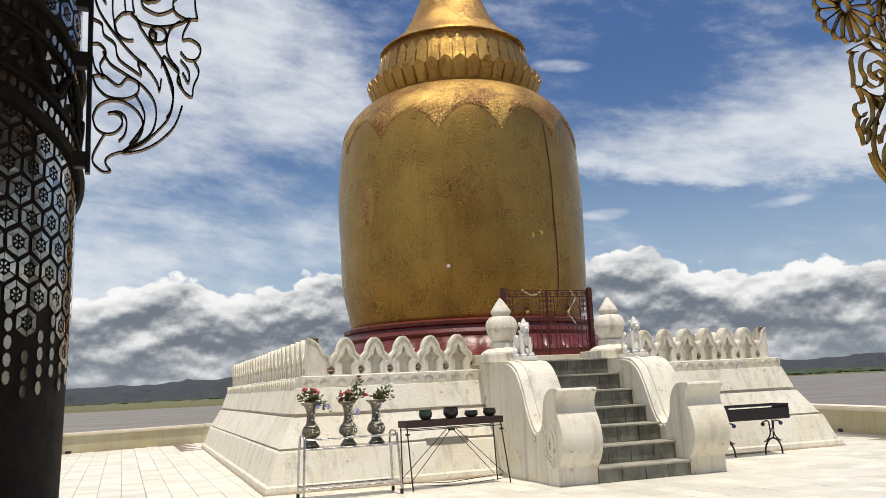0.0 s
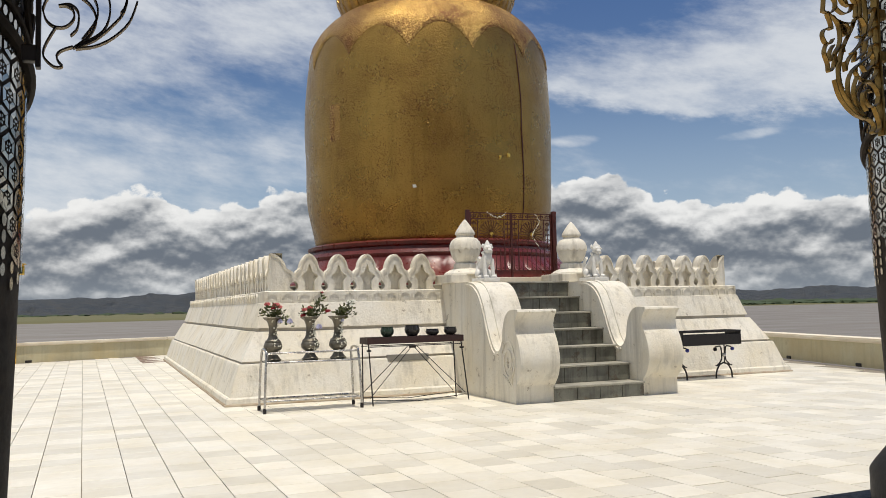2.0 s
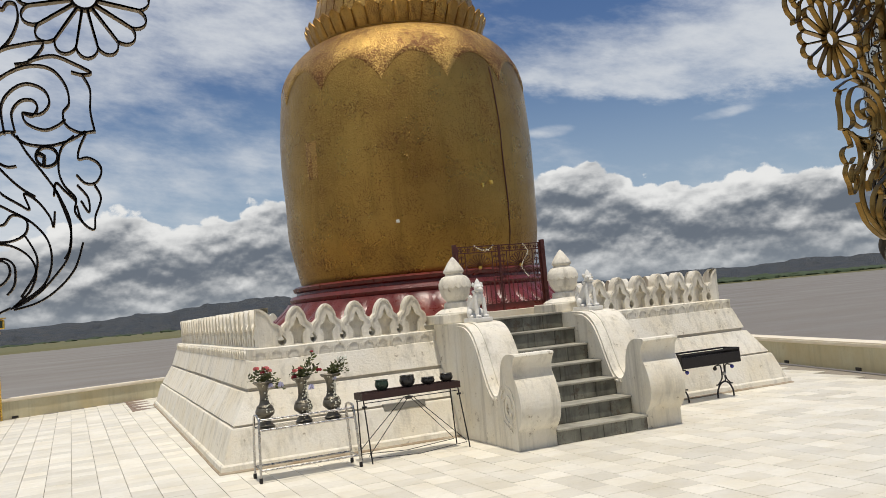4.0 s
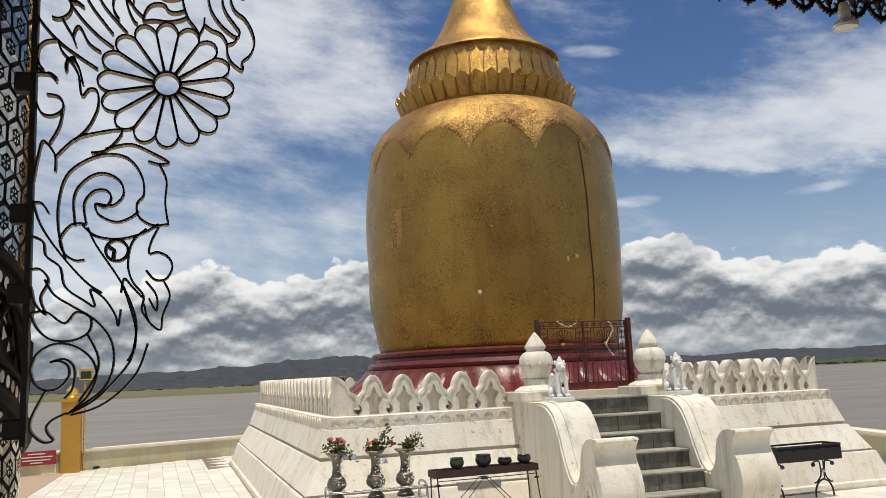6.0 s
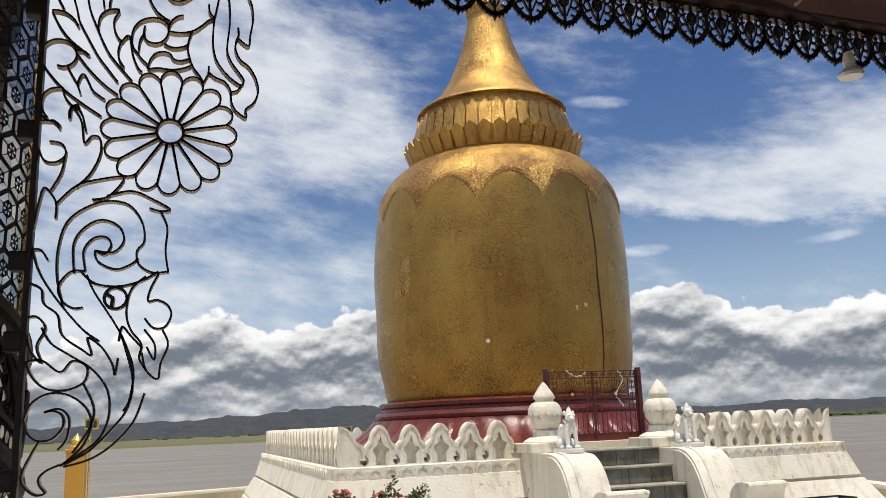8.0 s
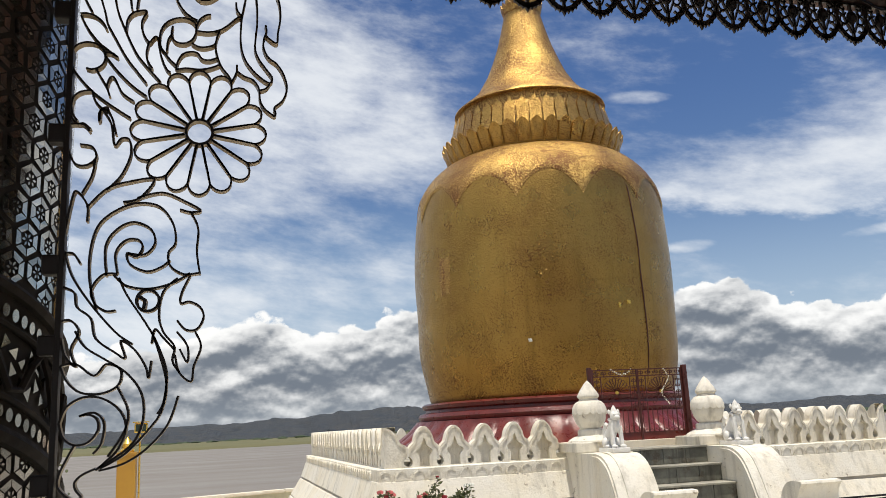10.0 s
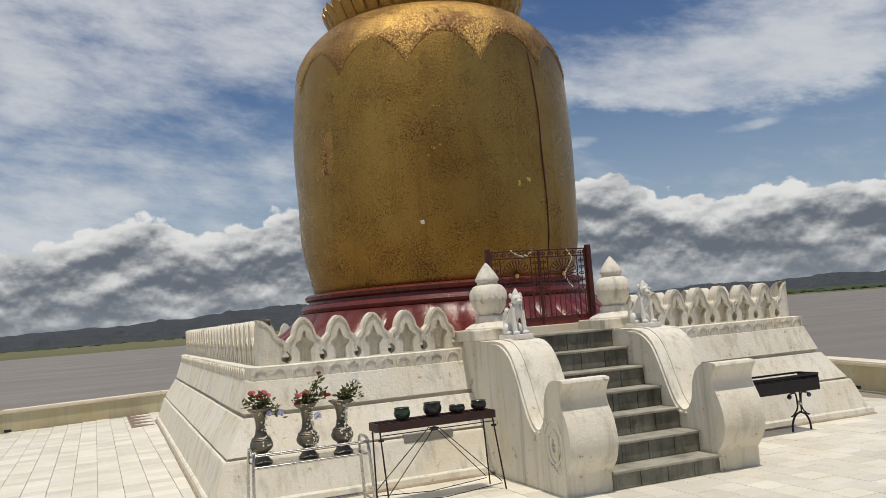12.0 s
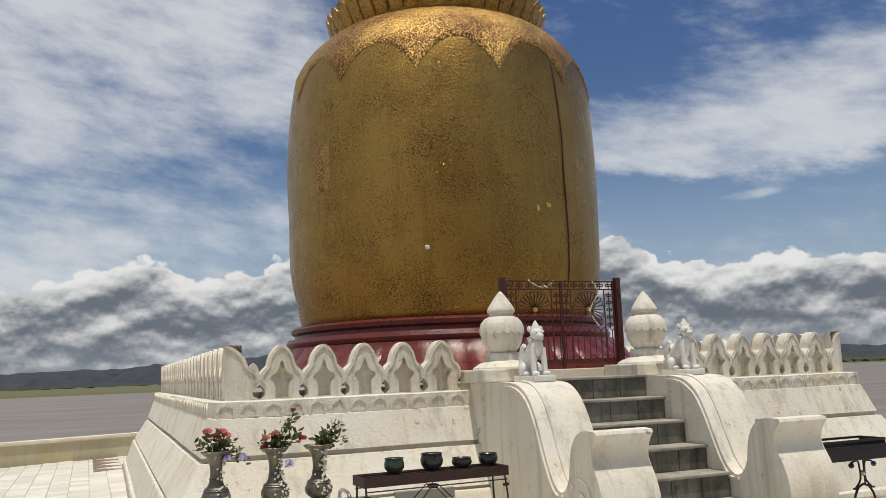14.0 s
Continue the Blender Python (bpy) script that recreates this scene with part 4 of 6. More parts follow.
def gate_leaf(a, b, hinge_left):
    """One leaf: stiles, rails, a band of curls, side columns of scrolls, a sunburst, arched bars over a sheet."""
    leaf = part("gate_leaf", box(bmesh.new(), (GM + (0.008 if a >= GM else -0.008), GY, 0.46), (0.014, 0.022, 0.92), 0.003), M_IRONRED, GATE)
    outer = a if hinge_left else b
    part("stile", box(bmesh.new(), (outer, GY, 0.46), (0.020, 0.020, 0.92), 0.003), M_IRONRED, leaf)
    for z in (0.095, 0.83, 0.915):
        part("rail", box(bmesh.new(), ((a + b) / 2, GY, z), (b - a, 0.012, 0.014)), M_IRONRED, leaf)
    part("sheet", box(bmesh.new(), ((a + b) / 2, GY + 0.004, 0.045), (b - a, 0.006, 0.088)), M_RED, leaf, "red sheet along the foot")
    inner_a, inner_b = a + 0.105, b - 0.105
    for x in (inner_a, inner_b):
        part("bar", bar((x, GY, 0.10), (x, GY, 0.83), 0.007), M_IRONRED, leaf)
    for k in range(6):
        bm = bmesh.new()
        x = a + (b - a) * (k + 0.5) / 6
        scroll_pair(bm, x, 0.872, 0.019)
        scroll_pair(bm, x, 0.872, 0.019, -1)
        ribbon(bm, ((x, 0.83), (x, 0.915)), 0.004, 0.010, GY)
        part("curl", bm, M_IRONRED, leaf)
    for x in ((a + inner_a) / 2, (inner_b + b) / 2):
        bm = bmesh.new()
        for k in range(5):
            z = 0.455 + 0.078 * k
            scroll_pair(bm, x, z, 0.017)
            scroll_pair(bm, x, z, 0.017, -1)
            ribbon(bm, ((x, z - 0.039), (x, z + 0.039)), 0.005, 0.012, GY)
        part("scroll_column", bm, M_IRONRED, leaf)
    cx, cz = (a + b) / 2, 0.617
    bm = bmesh.new()
    for k in range(24):
        t = math.pi * 2 * (k + 0.5) / 24
        c, q = math.cos(t), math.sin(t)
        if q < -0.80:
            continue
        loop = [(0.03, -0.004), (0.145, -0.017), (0.168, -0.019), (0.183, -0.012), (0.187, 0.0), (0.183, 0.012), (0.168, 0.019), (0.145, 0.017), (0.03, 0.004)]
        ribbon(bm, [(cx + 0.95 * (u * c - v * q), cz + 1.05 * (u * q + v * c)) for u, v in loop], 0.005, 0.010, GY - 0.008)
    fan = part("sunburst", bm, M_IRONRED, leaf)
    part("boss", lathe(bmesh.new(), ((0.004, -0.02), (0.020, -0.012), (0.022, 0.012)), 12, m=pose(cx, GY - 0.014, cz, 90)), M_GILT, fan, "small gilt boss")
    n = 9
    for i in range(n):
        x = a + (b - a) * (i + 0.5) / n
        part("bar", bar((x, GY, 0.10), (x, GY, 0.40), 0.0055), M_IRONRED, leaf)
    for z0, z1, name in ((0.385, 0.43, "arch_band"), (0.10, 0.14, "foot_band")):
        bm = bmesh.new()
        ribbon(bm, [(a + (b - a) * i / (2 * n), z1 if i % 2 == 0 else z0) for i in range(2 * n + 1)], 0.005, 0.010, GY)
        part(name, bm, M_IRONRED, leaf)


gate_leaf(GX0, GM, True)
gate_leaf(GM, GX1, False)
bm = bmesh.new()
rng = random.Random(3)
for i in range(26):
    t = i / 25
    ball(bm, (-0.10 + 0.05 * math.sin(t * 7) + rng.uniform(-0.008, 0.008), GY - 0.03, 0.83 - 0.42 * t), rng.uniform(0.006, 0.011), 1)
for i in range(12):
    t = i / 11
    ball(bm, (-0.80 + 0.26 * t, GY - 0.03, 0.835 - 0.06 * math.sin(math.pi * t) + rng.uniform(-0.01, 0.01)), rng.uniform(0.007, 0.012), 1)
ob = part("flower_garland", bm, M_JASMINE)
ob.matrix_basis = pose(0, 0, 1.362)
tagged(ob, "dried cream flower garland hanging on the iron gate", "garland", kind="stuff")

# ---- gilded stupa ----
AX, AY = -0.36, 4.80
STUPA = thing("stupa", (AX, AY, 0), "bulbous gilded stupa with flaking gold leaf on a red plinth", "stupa")
K = 0.926


def zz(z):
    return 1.61 + (z - 1.61) * K


def prof(*rz):
    return [(r * K, zz(z)) for r, z in rz]


def lotus_skirt(petals=44):
    """A flaring skirt whose foot swells into a ring of broad petals."""
    bm = bmesh.new()
    seg, rows = petals * 8, []
    for r, z, swell in ((2.80, 1.27, 1.0), (2.795, 1.33, 1.0), (2.70, 1.385, 0.9), (2.585, 1.45, 0.75), (2.47, 1.535, 0.55), (2.37, 1.625, 0.3), (2.30, 1.70, 0.1), (2.29, 1.725, 0.0)):
        row = []
        for i in range(seg):
            a = 2 * math.pi * i / seg
            rr = (r - 0.10 * swell * (1 - abs(math.sin(math.pi * i / 8)) ** 0.6) + 0.02 * noise.noise((math.cos(a) * 9, math.sin(a) * 9, z * 5)) * swell) * K
            row.append(bm.verts.new((rr * math.cos(a), rr * math.sin(a), zz(z))))
        rows.append(row)
    for a, b in zip(rows, rows[1:]):
        for i in range(seg):
            bm.faces.new((a[i], a[(i + 1) % seg], b[(i + 1) % seg], b[i]))
    bm.faces.new(list(reversed(rows[0])))
    bm.faces.new(rows[-1])
    return bm


part("red_skirt", lotus_skirt(), M_RED, STUPA, "flaring red lacquered skirt of broad petals", smooth=True)
bm = bmesh.new()
lathe(bm, prof((2.16, 1.70), (2.23, 1.735), (2.25, 1.79), (2.22, 1.845), (2.13, 1.86), (2.12, 1.90), (2.17, 1.925), (2.18, 1.975), (2.14, 2.005), (2.05, 2.01)), 96)
part("red_moulding", bm, M_RED, STUPA, "red lacquered ring moulding", smooth=True)
BELL = ((2.02, 2.0), (2.05, 2.08), (2.10, 2.30), (2.155, 2.6), (2.185, 3.0), (2.195, 3.5), (2.205, 4.0), (2.19, 4.4), (2.165, 4.85), (2.135, 5.15), (2.08, 5.43), (2.01, 5.58), (1.915, 5.73), (1.79, 5.87), (1.64, 6.0), (1.47, 6.09))
bell_line = [(p.x, p.y) for p in smooth_line([(r, z, 0) for r, z in BELL], 4)]


def bell_r(z):
    for (r0, z0), (r1, z1) in zip(bell_line, bell_line[1:]):
        if z0 <= z <= z1:
            return r0 + (r1 - r0) * (z - z0) / (z1 - z0)
    return bell_line[-1][0]


bm = bmesh.new()
lathe(bm, prof(*bell_line), 128, wobble=0.010)
part("bell", bm, M_GOLD, STUPA, "swelling gilded bell with rubbed gold leaf", smooth=True)


def collar():
    """The upper shell of the bell, whose lower edge hangs in pointed lobes."""
    bm = bmesh.new()
    n, lobes = 13 * 20, 13
    ang0 = math.radians(270 - 1.5)
    rows = []
    for j in range(13):
        row = []
        for i in range(n):
            a = ang0 + 2 * math.pi * i / n
            u = (i % 20) / 20
            hang = 1 - abs(math.sin(math.pi * u)) ** 0.8
            low = 5.44 - 0.44 * hang
            z = low + (6.07 - low) * j / 12
            r = bell_r(z) + (0.004 if j == 0 else 0.022)
            r *= 1 + 0.010 * noise.noise((math.cos(a) * 2, math.sin(a) * 2, zz(z) * 1.5))
            row.append(bm.verts.new((r * K * math.cos(a), r * K * math.sin(a), zz(z))))
        rows.append(row)
    for a, b in zip(rows, rows[1:]):
        for i in range(n):
            bm.faces.new((a[i], a[(i + 1) % n], b[(i + 1) % n], b[i]))
    return bm


part("lobed_collar", collar(), M_GOLDTOP, STUPA, "flaking gold collar with hanging points", smooth=True)
bm = bmesh.new()
lathe(bm, prof((1.42, 5.98), (1.51, 6.05), (1.525, 6.09), (1.49, 6.115), (1.45, 6.12), (1.45, 6.42)), 96)
part("neck_moulding", bm, M_GOLDSHADE, STUPA, smooth=True)
# lotus ring: each petal a thick cupped leaf that stands up and curls out
NP = 42
bm = bmesh.new()
rows = []
for j in range(9):
    v = j / 8
    row = []
    for i in range(9):
        u = i / 8 * 2 - 1
        w = 0.0985 * (0.93 + 0.07 * v)
        top = 1 - 0.20 * abs(u) ** 2.2 - 0.05 * min(1, abs(u) * 3)
        z = 0.375 * v * (1 - (1 - top) * v * v)
        out = 0.02 + 0.145 * v ** 1.25 + 0.030 * math.sin(math.pi * v) - 0.034 * abs(u) ** 5 - 0.030 * math.sin(math.pi * min(1, v * 1.05)) * (1 - u * u) * max(0.0, v - 0.35) * 2.2
        row.append((u * w, out, z))
    rows.append(row)
front = [[bm.verts.new(p) for p in row] for row in rows]
back = [[bm.verts.new((p[0], p[1] - 0.028, p[2])) for p in row] for row in rows]
for g in (front, back):
    for a, b in zip(g, g[1:]):
        for i in range(8):
            bm.faces.new((a[i], a[i + 1], b[i + 1], b[i]))
for i in range(8):
    bm.faces.new((front[0][i], front[0][i + 1], back[0][i + 1], back[0][i]))
    bm.faces.new((front[8][i], front[8][i + 1], back[8][i + 1], back[8][i]))
for j in range(8):
    bm.faces.new((front[j][0], front[j + 1][0], back[j + 1][0], back[j][0]))
    bm.faces.new((front[j][8], front[j + 1][8], back[j + 1][8], back[j][8]))
bmesh.ops.recalc_face_normals(bm, faces=bm.faces)
petal = part("lotus_petal", bm, M_GOLDPETAL, STUPA, smooth=True)
for i in range(NP):
    a = 360 * i / NP
    m = pose(0, 0, 0, 0, 0, a) @ pose(0, 1.445 * K, zz(6.09), 0, 0, 0)
    if i == 0:
        petal.matrix_basis = m
    else:
        share("lotus_petal", petal, STUPA, m)
bm = bmesh.new()
lathe(bm, prof((1.43, 6.30), (1.425, 6.45), (1.395, 6.62), (1.345, 6.84), (1.29, 7.02), (1.27, 7.11), (1.10, 7.14)), 96, wobble=0.004)
part("drum", bm, M_GOLDTOP, STUPA, "flaking gilded drum", smooth=True)
# upright leaf plates on the drum, with seams between
bm = bmesh.new()
pts = ((-0.5, 0), (0.5, 0), (0.5, 0.66), (0.36, 0.82), (0.2, 0.86), (0.0, 1.0), (-0.2, 0.86), (-0.36, 0.82), (-0.5, 0.66))
prism(bm, [(u * 0.186 * (1 - 0.13 * v), v * 0.50) for u, v in pts], 0.0, 0.024)
leafplate = part("leaf_plate", bm, M_GOLDPETAL, STUPA)
for i in range(NP):
    a = 360 * i / NP
    m = pose(0, 0, 0, 0, 0, a) @ pose(0, 1.462 * K, zz(6.44), 12.5, 0, 0)
    if i == 0:
        leafplate.matrix_basis = m
    else:
        share("leaf_plate", leafplate, STUPA, m)
bm = bmesh.new()
lathe(bm, prof((1.02, 7.12), (1.34, 7.085), (1.36, 7.095), (1.355, 7.115), (1.27, 7.18), (1.11, 7.30), (0.94, 7.47), (0.74, 7.80), (0.625, 8.08), (0.515, 8.38), (0.43, 8.68), (0.35, 9.0), (0.29, 9.4), (0.22, 9.9), (0.16, 10.5), (0.12, 11.2), (0.09, 11.7)), 72, wobble=0.012)
part("spire", bm, M_GOLDTOP, STUPA, "tapering gilded spire", smooth=True)
bm = bmesh.new()
prism(bm, [(-0.06, 0), (0.06, 0), (0.065, 0.10), (0.0, 0.20), (-0.065, 0.10)], 0.0, 0.02)
leaf = part("spire_leaf", bm, M_GOLDTOP, STUPA)
for i in range(18):
    m = pose(0, 0, 0, 0, 0, 20 * i) @ pose(0, 0.325 * K, zz(9.08), -14, 0, 0)
    if i == 0:
        leaf.matrix_basis = m
    else:
        share("spire_leaf", leaf, STUPA, m)
bm = bmesh.new()
lathe(bm, prof((0.10, 11.65), (0.24, 11.70), (0.22, 11.80), (0.10, 12.05), (0.16, 12.07), (0.06, 12.40), (0.012, 12.9)), 32)
part("spire_crown", bm, M_GOLDTOP, STUPA, smooth=True)


def on_bell(name, deg, z, w, h, mat, label, proud=0.02, tilt=0.0):
    """A thin patch bent to the bell's surface."""
    bm = bmesh.new()
    nx, nz = 8, 8
    r0 = (bell_r(z) * K)
    grid = [[None] * (nx + 1) for _ in range(nz + 1)]
    for j in range(nz + 1):
        for i in range(nx + 1):
            u, v = (i / nx - 0.5) * w, (j / nz - 0.5) * h
            u += 0.012 * noise.noise((j * 1.1, z, 0)) + tilt * v
            a = math.radians(deg) + u / r0
            zc = zz(z) + v
            r = bell_r((zc - 1.61) / K + 1.61) * K * (1 + 0.010 * noise.noise((math.cos(a) * 2, math.sin(a) * 2, zc * 1.5))) + proud * (1 if 0 < i < nx and 0 < j < nz else 0.1)
            grid[j][i] = bm.verts.new((r * math.cos(a), r * math.sin(a), zc))
    for j in range(nz):
        for i in range(nx):
            bm.faces.new((grid[j][i], grid[j][i + 1], grid[j + 1][i + 1], grid[j + 1][i]))
    return part(name, bm, mat, STUPA, label, smooth=True)


FRONT = 270 - 24          # the side of the bell that faces the pavilion
on_bell("patch", FRONT - 41, 3.95, 0.24, 0.55, M_GOLDTOP, "bright fresh gold patch", 0.005)
on_bell("seam", FRONT + 46, 3.85, 0.017, 3.2, M_CRACK, "dark red-brown seam", 0.012, -0.04)
on_bell("white_mark", FRONT - 3.5, 2.81, 0.05, 0.045, M_WFLOWER, "small white chip", 0.012)
on_bell("metal_tab", FRONT + 33.5, 3.28, 0.035, 0.07, M_GILT, "small bright metal tab", 0.015)
on_bell("metal_tab", FRONT + 38, 3.33, 0.06, 0.06, M_GILT, "small bright metal tab", 0.02)
bm = bmesh.new()
rng = random.Random(12)
for i in range(70):
    t = rng.random()
    deg = FRONT + rng.choice((-5, 3, 6)) + rng.gauss(0, 2.2)
    z = 3.2 + 1.6 * t
    a = math.radians(deg)
    r = bell_r(z) * K * (1 + 0.010 * noise.noise((math.cos(a) * 2, math.sin(a) * 2, zz(z) * 1.5))) + 0.004
    s = rng.uniform(0.004, 0.013)
    p = Vector((r * math.cos(a), r * math.sin(a), zz(z)))
    q = Matrix.Translation(p) @ Matrix.Rotation(a - math.pi / 2 + rng.uniform(-0.5, 0.5), 4, "Z") @ Matrix.Rotation(rng.uniform(-0.5, 0.5), 4, "X")
    bm.faces.new([bm.verts.new(q @ Vector(c)) for c in ((-s, 0, -s * 0.7), (s * 0.9, 0.004, -s), (s, -0.004, s * 0.8), (-s * 0.6, 0.006, s))])
tagged(part("curled_leaf_flakes", bm, M_GOLDTOP, STUPA, "curling flakes of gold leaf"), kind="stuff")


# ---- pavilion: floor, roof, mosaic columns, filigree brackets ----
PF, PEDGE = 0.20, -5.46
bm = bmesh.new()
box(bm, (-6.05, (PEDGE - 14.0) / 2, PF / 2 - 0.01), (17.8, -PEDGE * -1 + 14.0, PF - 0.02))
tagged(part("pavilion_floor", bm, M_GROUT), "raised pavilion floor bed", "floor", kind="structure")
pav_floor = bpy.data.objects["pavilion_floor"]
bm = bmesh.new()
box(bm, (-6.05, PEDGE - 0.045, PF - 0.004), (17.8, 0.11, 0.03), 0.006)
tagged(part("floor_edge", bm, M_BLACK), "black stone nosing along the pavilion floor edge", "floor edge", kind="structure")

bm = bmesh.new()
box(bm, (-4.3, -7.90, 3.14), (11.0, 4.6, 0.06))
tagged(part("ceiling", bm, M_SOFFIT), "dark red painted soffit of the pavilion roof", "ceiling", kind="structure")
# roof tiers out of view, raised tall to darken the bell's reflections
for y0, z0, y1, z1, xa, xb in ((-5.62, 3.20, -7.9, 4.5, -11.6, 2.7), (-7.5, 4.9, -8.9, 6.0, -10.6, 1.7), (-8.4, 6.4, -9.8, 8.2, -9.6, 0.7)):
    bm = bmesh.new()
    prism(bm, ((y0, z0 - 0.025), (y0, z0), (y1, z1), (-19.6 - y1, z1), (-19.6 - y0, z0), (-19.6 - y0, z0 - 0.025)), xa, xb, axis="x")
    if z0 > 4:
        box(bm, ((xa + xb) / 2, -9.8, z0 - 0.25), (xb - xa - 0.8, 2 * (y0 + 9.8) - 0.5, 0.6))
    tagged(part("roof", bm, M_SOFFIT), "dark red pavilion roof with tall unseen tiers added", "roof", kind="structure")
bm = bmesh.new()
box(bm, (-1.3, 0, 0.0), (11.2, 0.10, 0.20), 0.01, m=pose(-3.0, -5.50, 3.055, 0, 0, 2.4))
tagged(part("eave_beam", bm, M_SOFFIT), "dark red eave beam", "beam", kind="structure")

def valance_panel():
    """One bay of the hanging fretwork: a pointed arch bar, a bud and curling stems."""
    bm = bmesh.new()
    w, h = 0.118, 0.135
    arch = [(-w / 2 + w * i / 14, -h + 0.05 * abs(i / 7 - 1) ** 2.2) for i in range(15)]
    ribbon(bm, arch, 0.016, 0.008)
    ribbon(bm, ((-w / 2, 0), (-w / 2, -h + 0.05)), 0.012, 0.008)
    ribbon(bm, ((0, 0), (0, -h)), 0.009, 0.008)
    ribbon(bm, ((-w / 2, -0.004), (w / 2, -0.004)), 0.012, 0.008)
    lathe(bm, ((0.002, -0.085), (0.017, -0.07), (0.019, -0.055), (0.012, -0.038), (0.002, -0.03)), 8)
    for s in (-1, 1):
        for z, r in ((-0.03, 0.017), (-0.065, 0.015), (-0.095, 0.013), (-0.018, 0.010)):
            ribbon(bm, [(s * (0.034 + r * math.cos(t)), z + r * math.sin(t)) for t in [-2.6 + 4.6 * i / 10 for i in range(11)]], 0.0055, 0.008)
        ribbon(bm, ((s * 0.006, -0.11), (s * 0.022, -0.075), (s * 0.030, -0.05), (s * 0.028, -0.02)), 0.005, 0.008)
        for k in range(4):
            x = s * (0.012 + 0.013 * k)
            z = -h + 0.05 * abs(x * 2 / w) ** 2.2
            prism(bm, ((x - 0.006, z), (x + 0.006, z), (x + s * 0.003, z - 0.014)), -0.004, 0.004)
    prism(bm, ((-0.010, -h), (0.010, -h), (0.0, -h - 0.022)), -0.004, 0.004)
    return bm


VAL = thing("valance", (-3.0, -5.50, 2.957), "black fretwork valance hanging from the eave", "valance", rz=2.4)
vp = None
for i in range(90):
    x = -6.6 + 0.118 * i
    if vp is None:
        vp = part("fret_panel", valance_panel(), M_VAL, VAL)
        vp.matrix_basis = pose(x, 0, 0)
    else:
        share("fret_panel", vp, VAL, pose(x, 0, 0))

LAMP = thing("hanging_bulb", (-3.245, -5.70, 2.66), "white bulb with flat round face hanging on a bent white bracket", "lamp")
bm = bmesh.new()
lathe(bm, ((0.004, 0.0), (0.036, 0.003), (0.041, 0.012), (0.034, 0.022), (0.019, 0.034), (0.017, 0.05)), 24)
part("bulb", bm, M_BULB, LAMP, smooth=True)
bm = bmesh.new()
lathe(bm, ((0.018, 0.05), (0.019, 0.056), (0.017, 0.075), (0.013, 0.088), (0.005, 0.092)), 16)
part("socket", bm, M_COPE, LAMP, smooth=True)
part("cord", tube(bmesh.new(), smooth_line(((0, 0, 0.09), (0.0, 0.0, 0.16), (-0.005, 0.05, 0.20), (-0.01, 0.14, 0.30)), 5), 0.004, 6), M_BLACK, LAMP)
part("bracket_arm", tube(bmesh.new(), ((-0.07, 0.17, 0.30), (-0.035, 0.10, 0.345), (-0.01, 0.05, 0.36)), 0.006, 6), M_COPE, LAMP)


def mosaic_chip(bm, centre, r_of, a, z, pts):
    vs = []
    for u, v in pts:
        r = r_of(z + v) + 0.004
        vs.append(bm.verts.new((centre[0] + r * math.cos(a + u / 0.29), centre[1] + r * math.sin(a + u / 0.29), z + v)))
    bm.faces.new(vs)


COL_PROFILE = ((0.345, 0.0), (0.345, 0.14), (0.325, 0.17), (0.275, 0.235), (0.262, 0.25), (0.268, 0.40), (0.280, 0.70), (0.287, 0.92), (0.291, 1.10), (0.294, 1.35), (0.297, 1.6), (0.30, 2.1), (0.30, 2.95))


def col_r(z):
    for (r0, z0), (r1, z1) in zip(COL_PROFILE, COL_PROFILE[1:]):
        if z0 <= z <= z1:
            return r0 + (r1 - r0) * (z - z0) / max(1e-6, z1 - z0)
    return 0.30


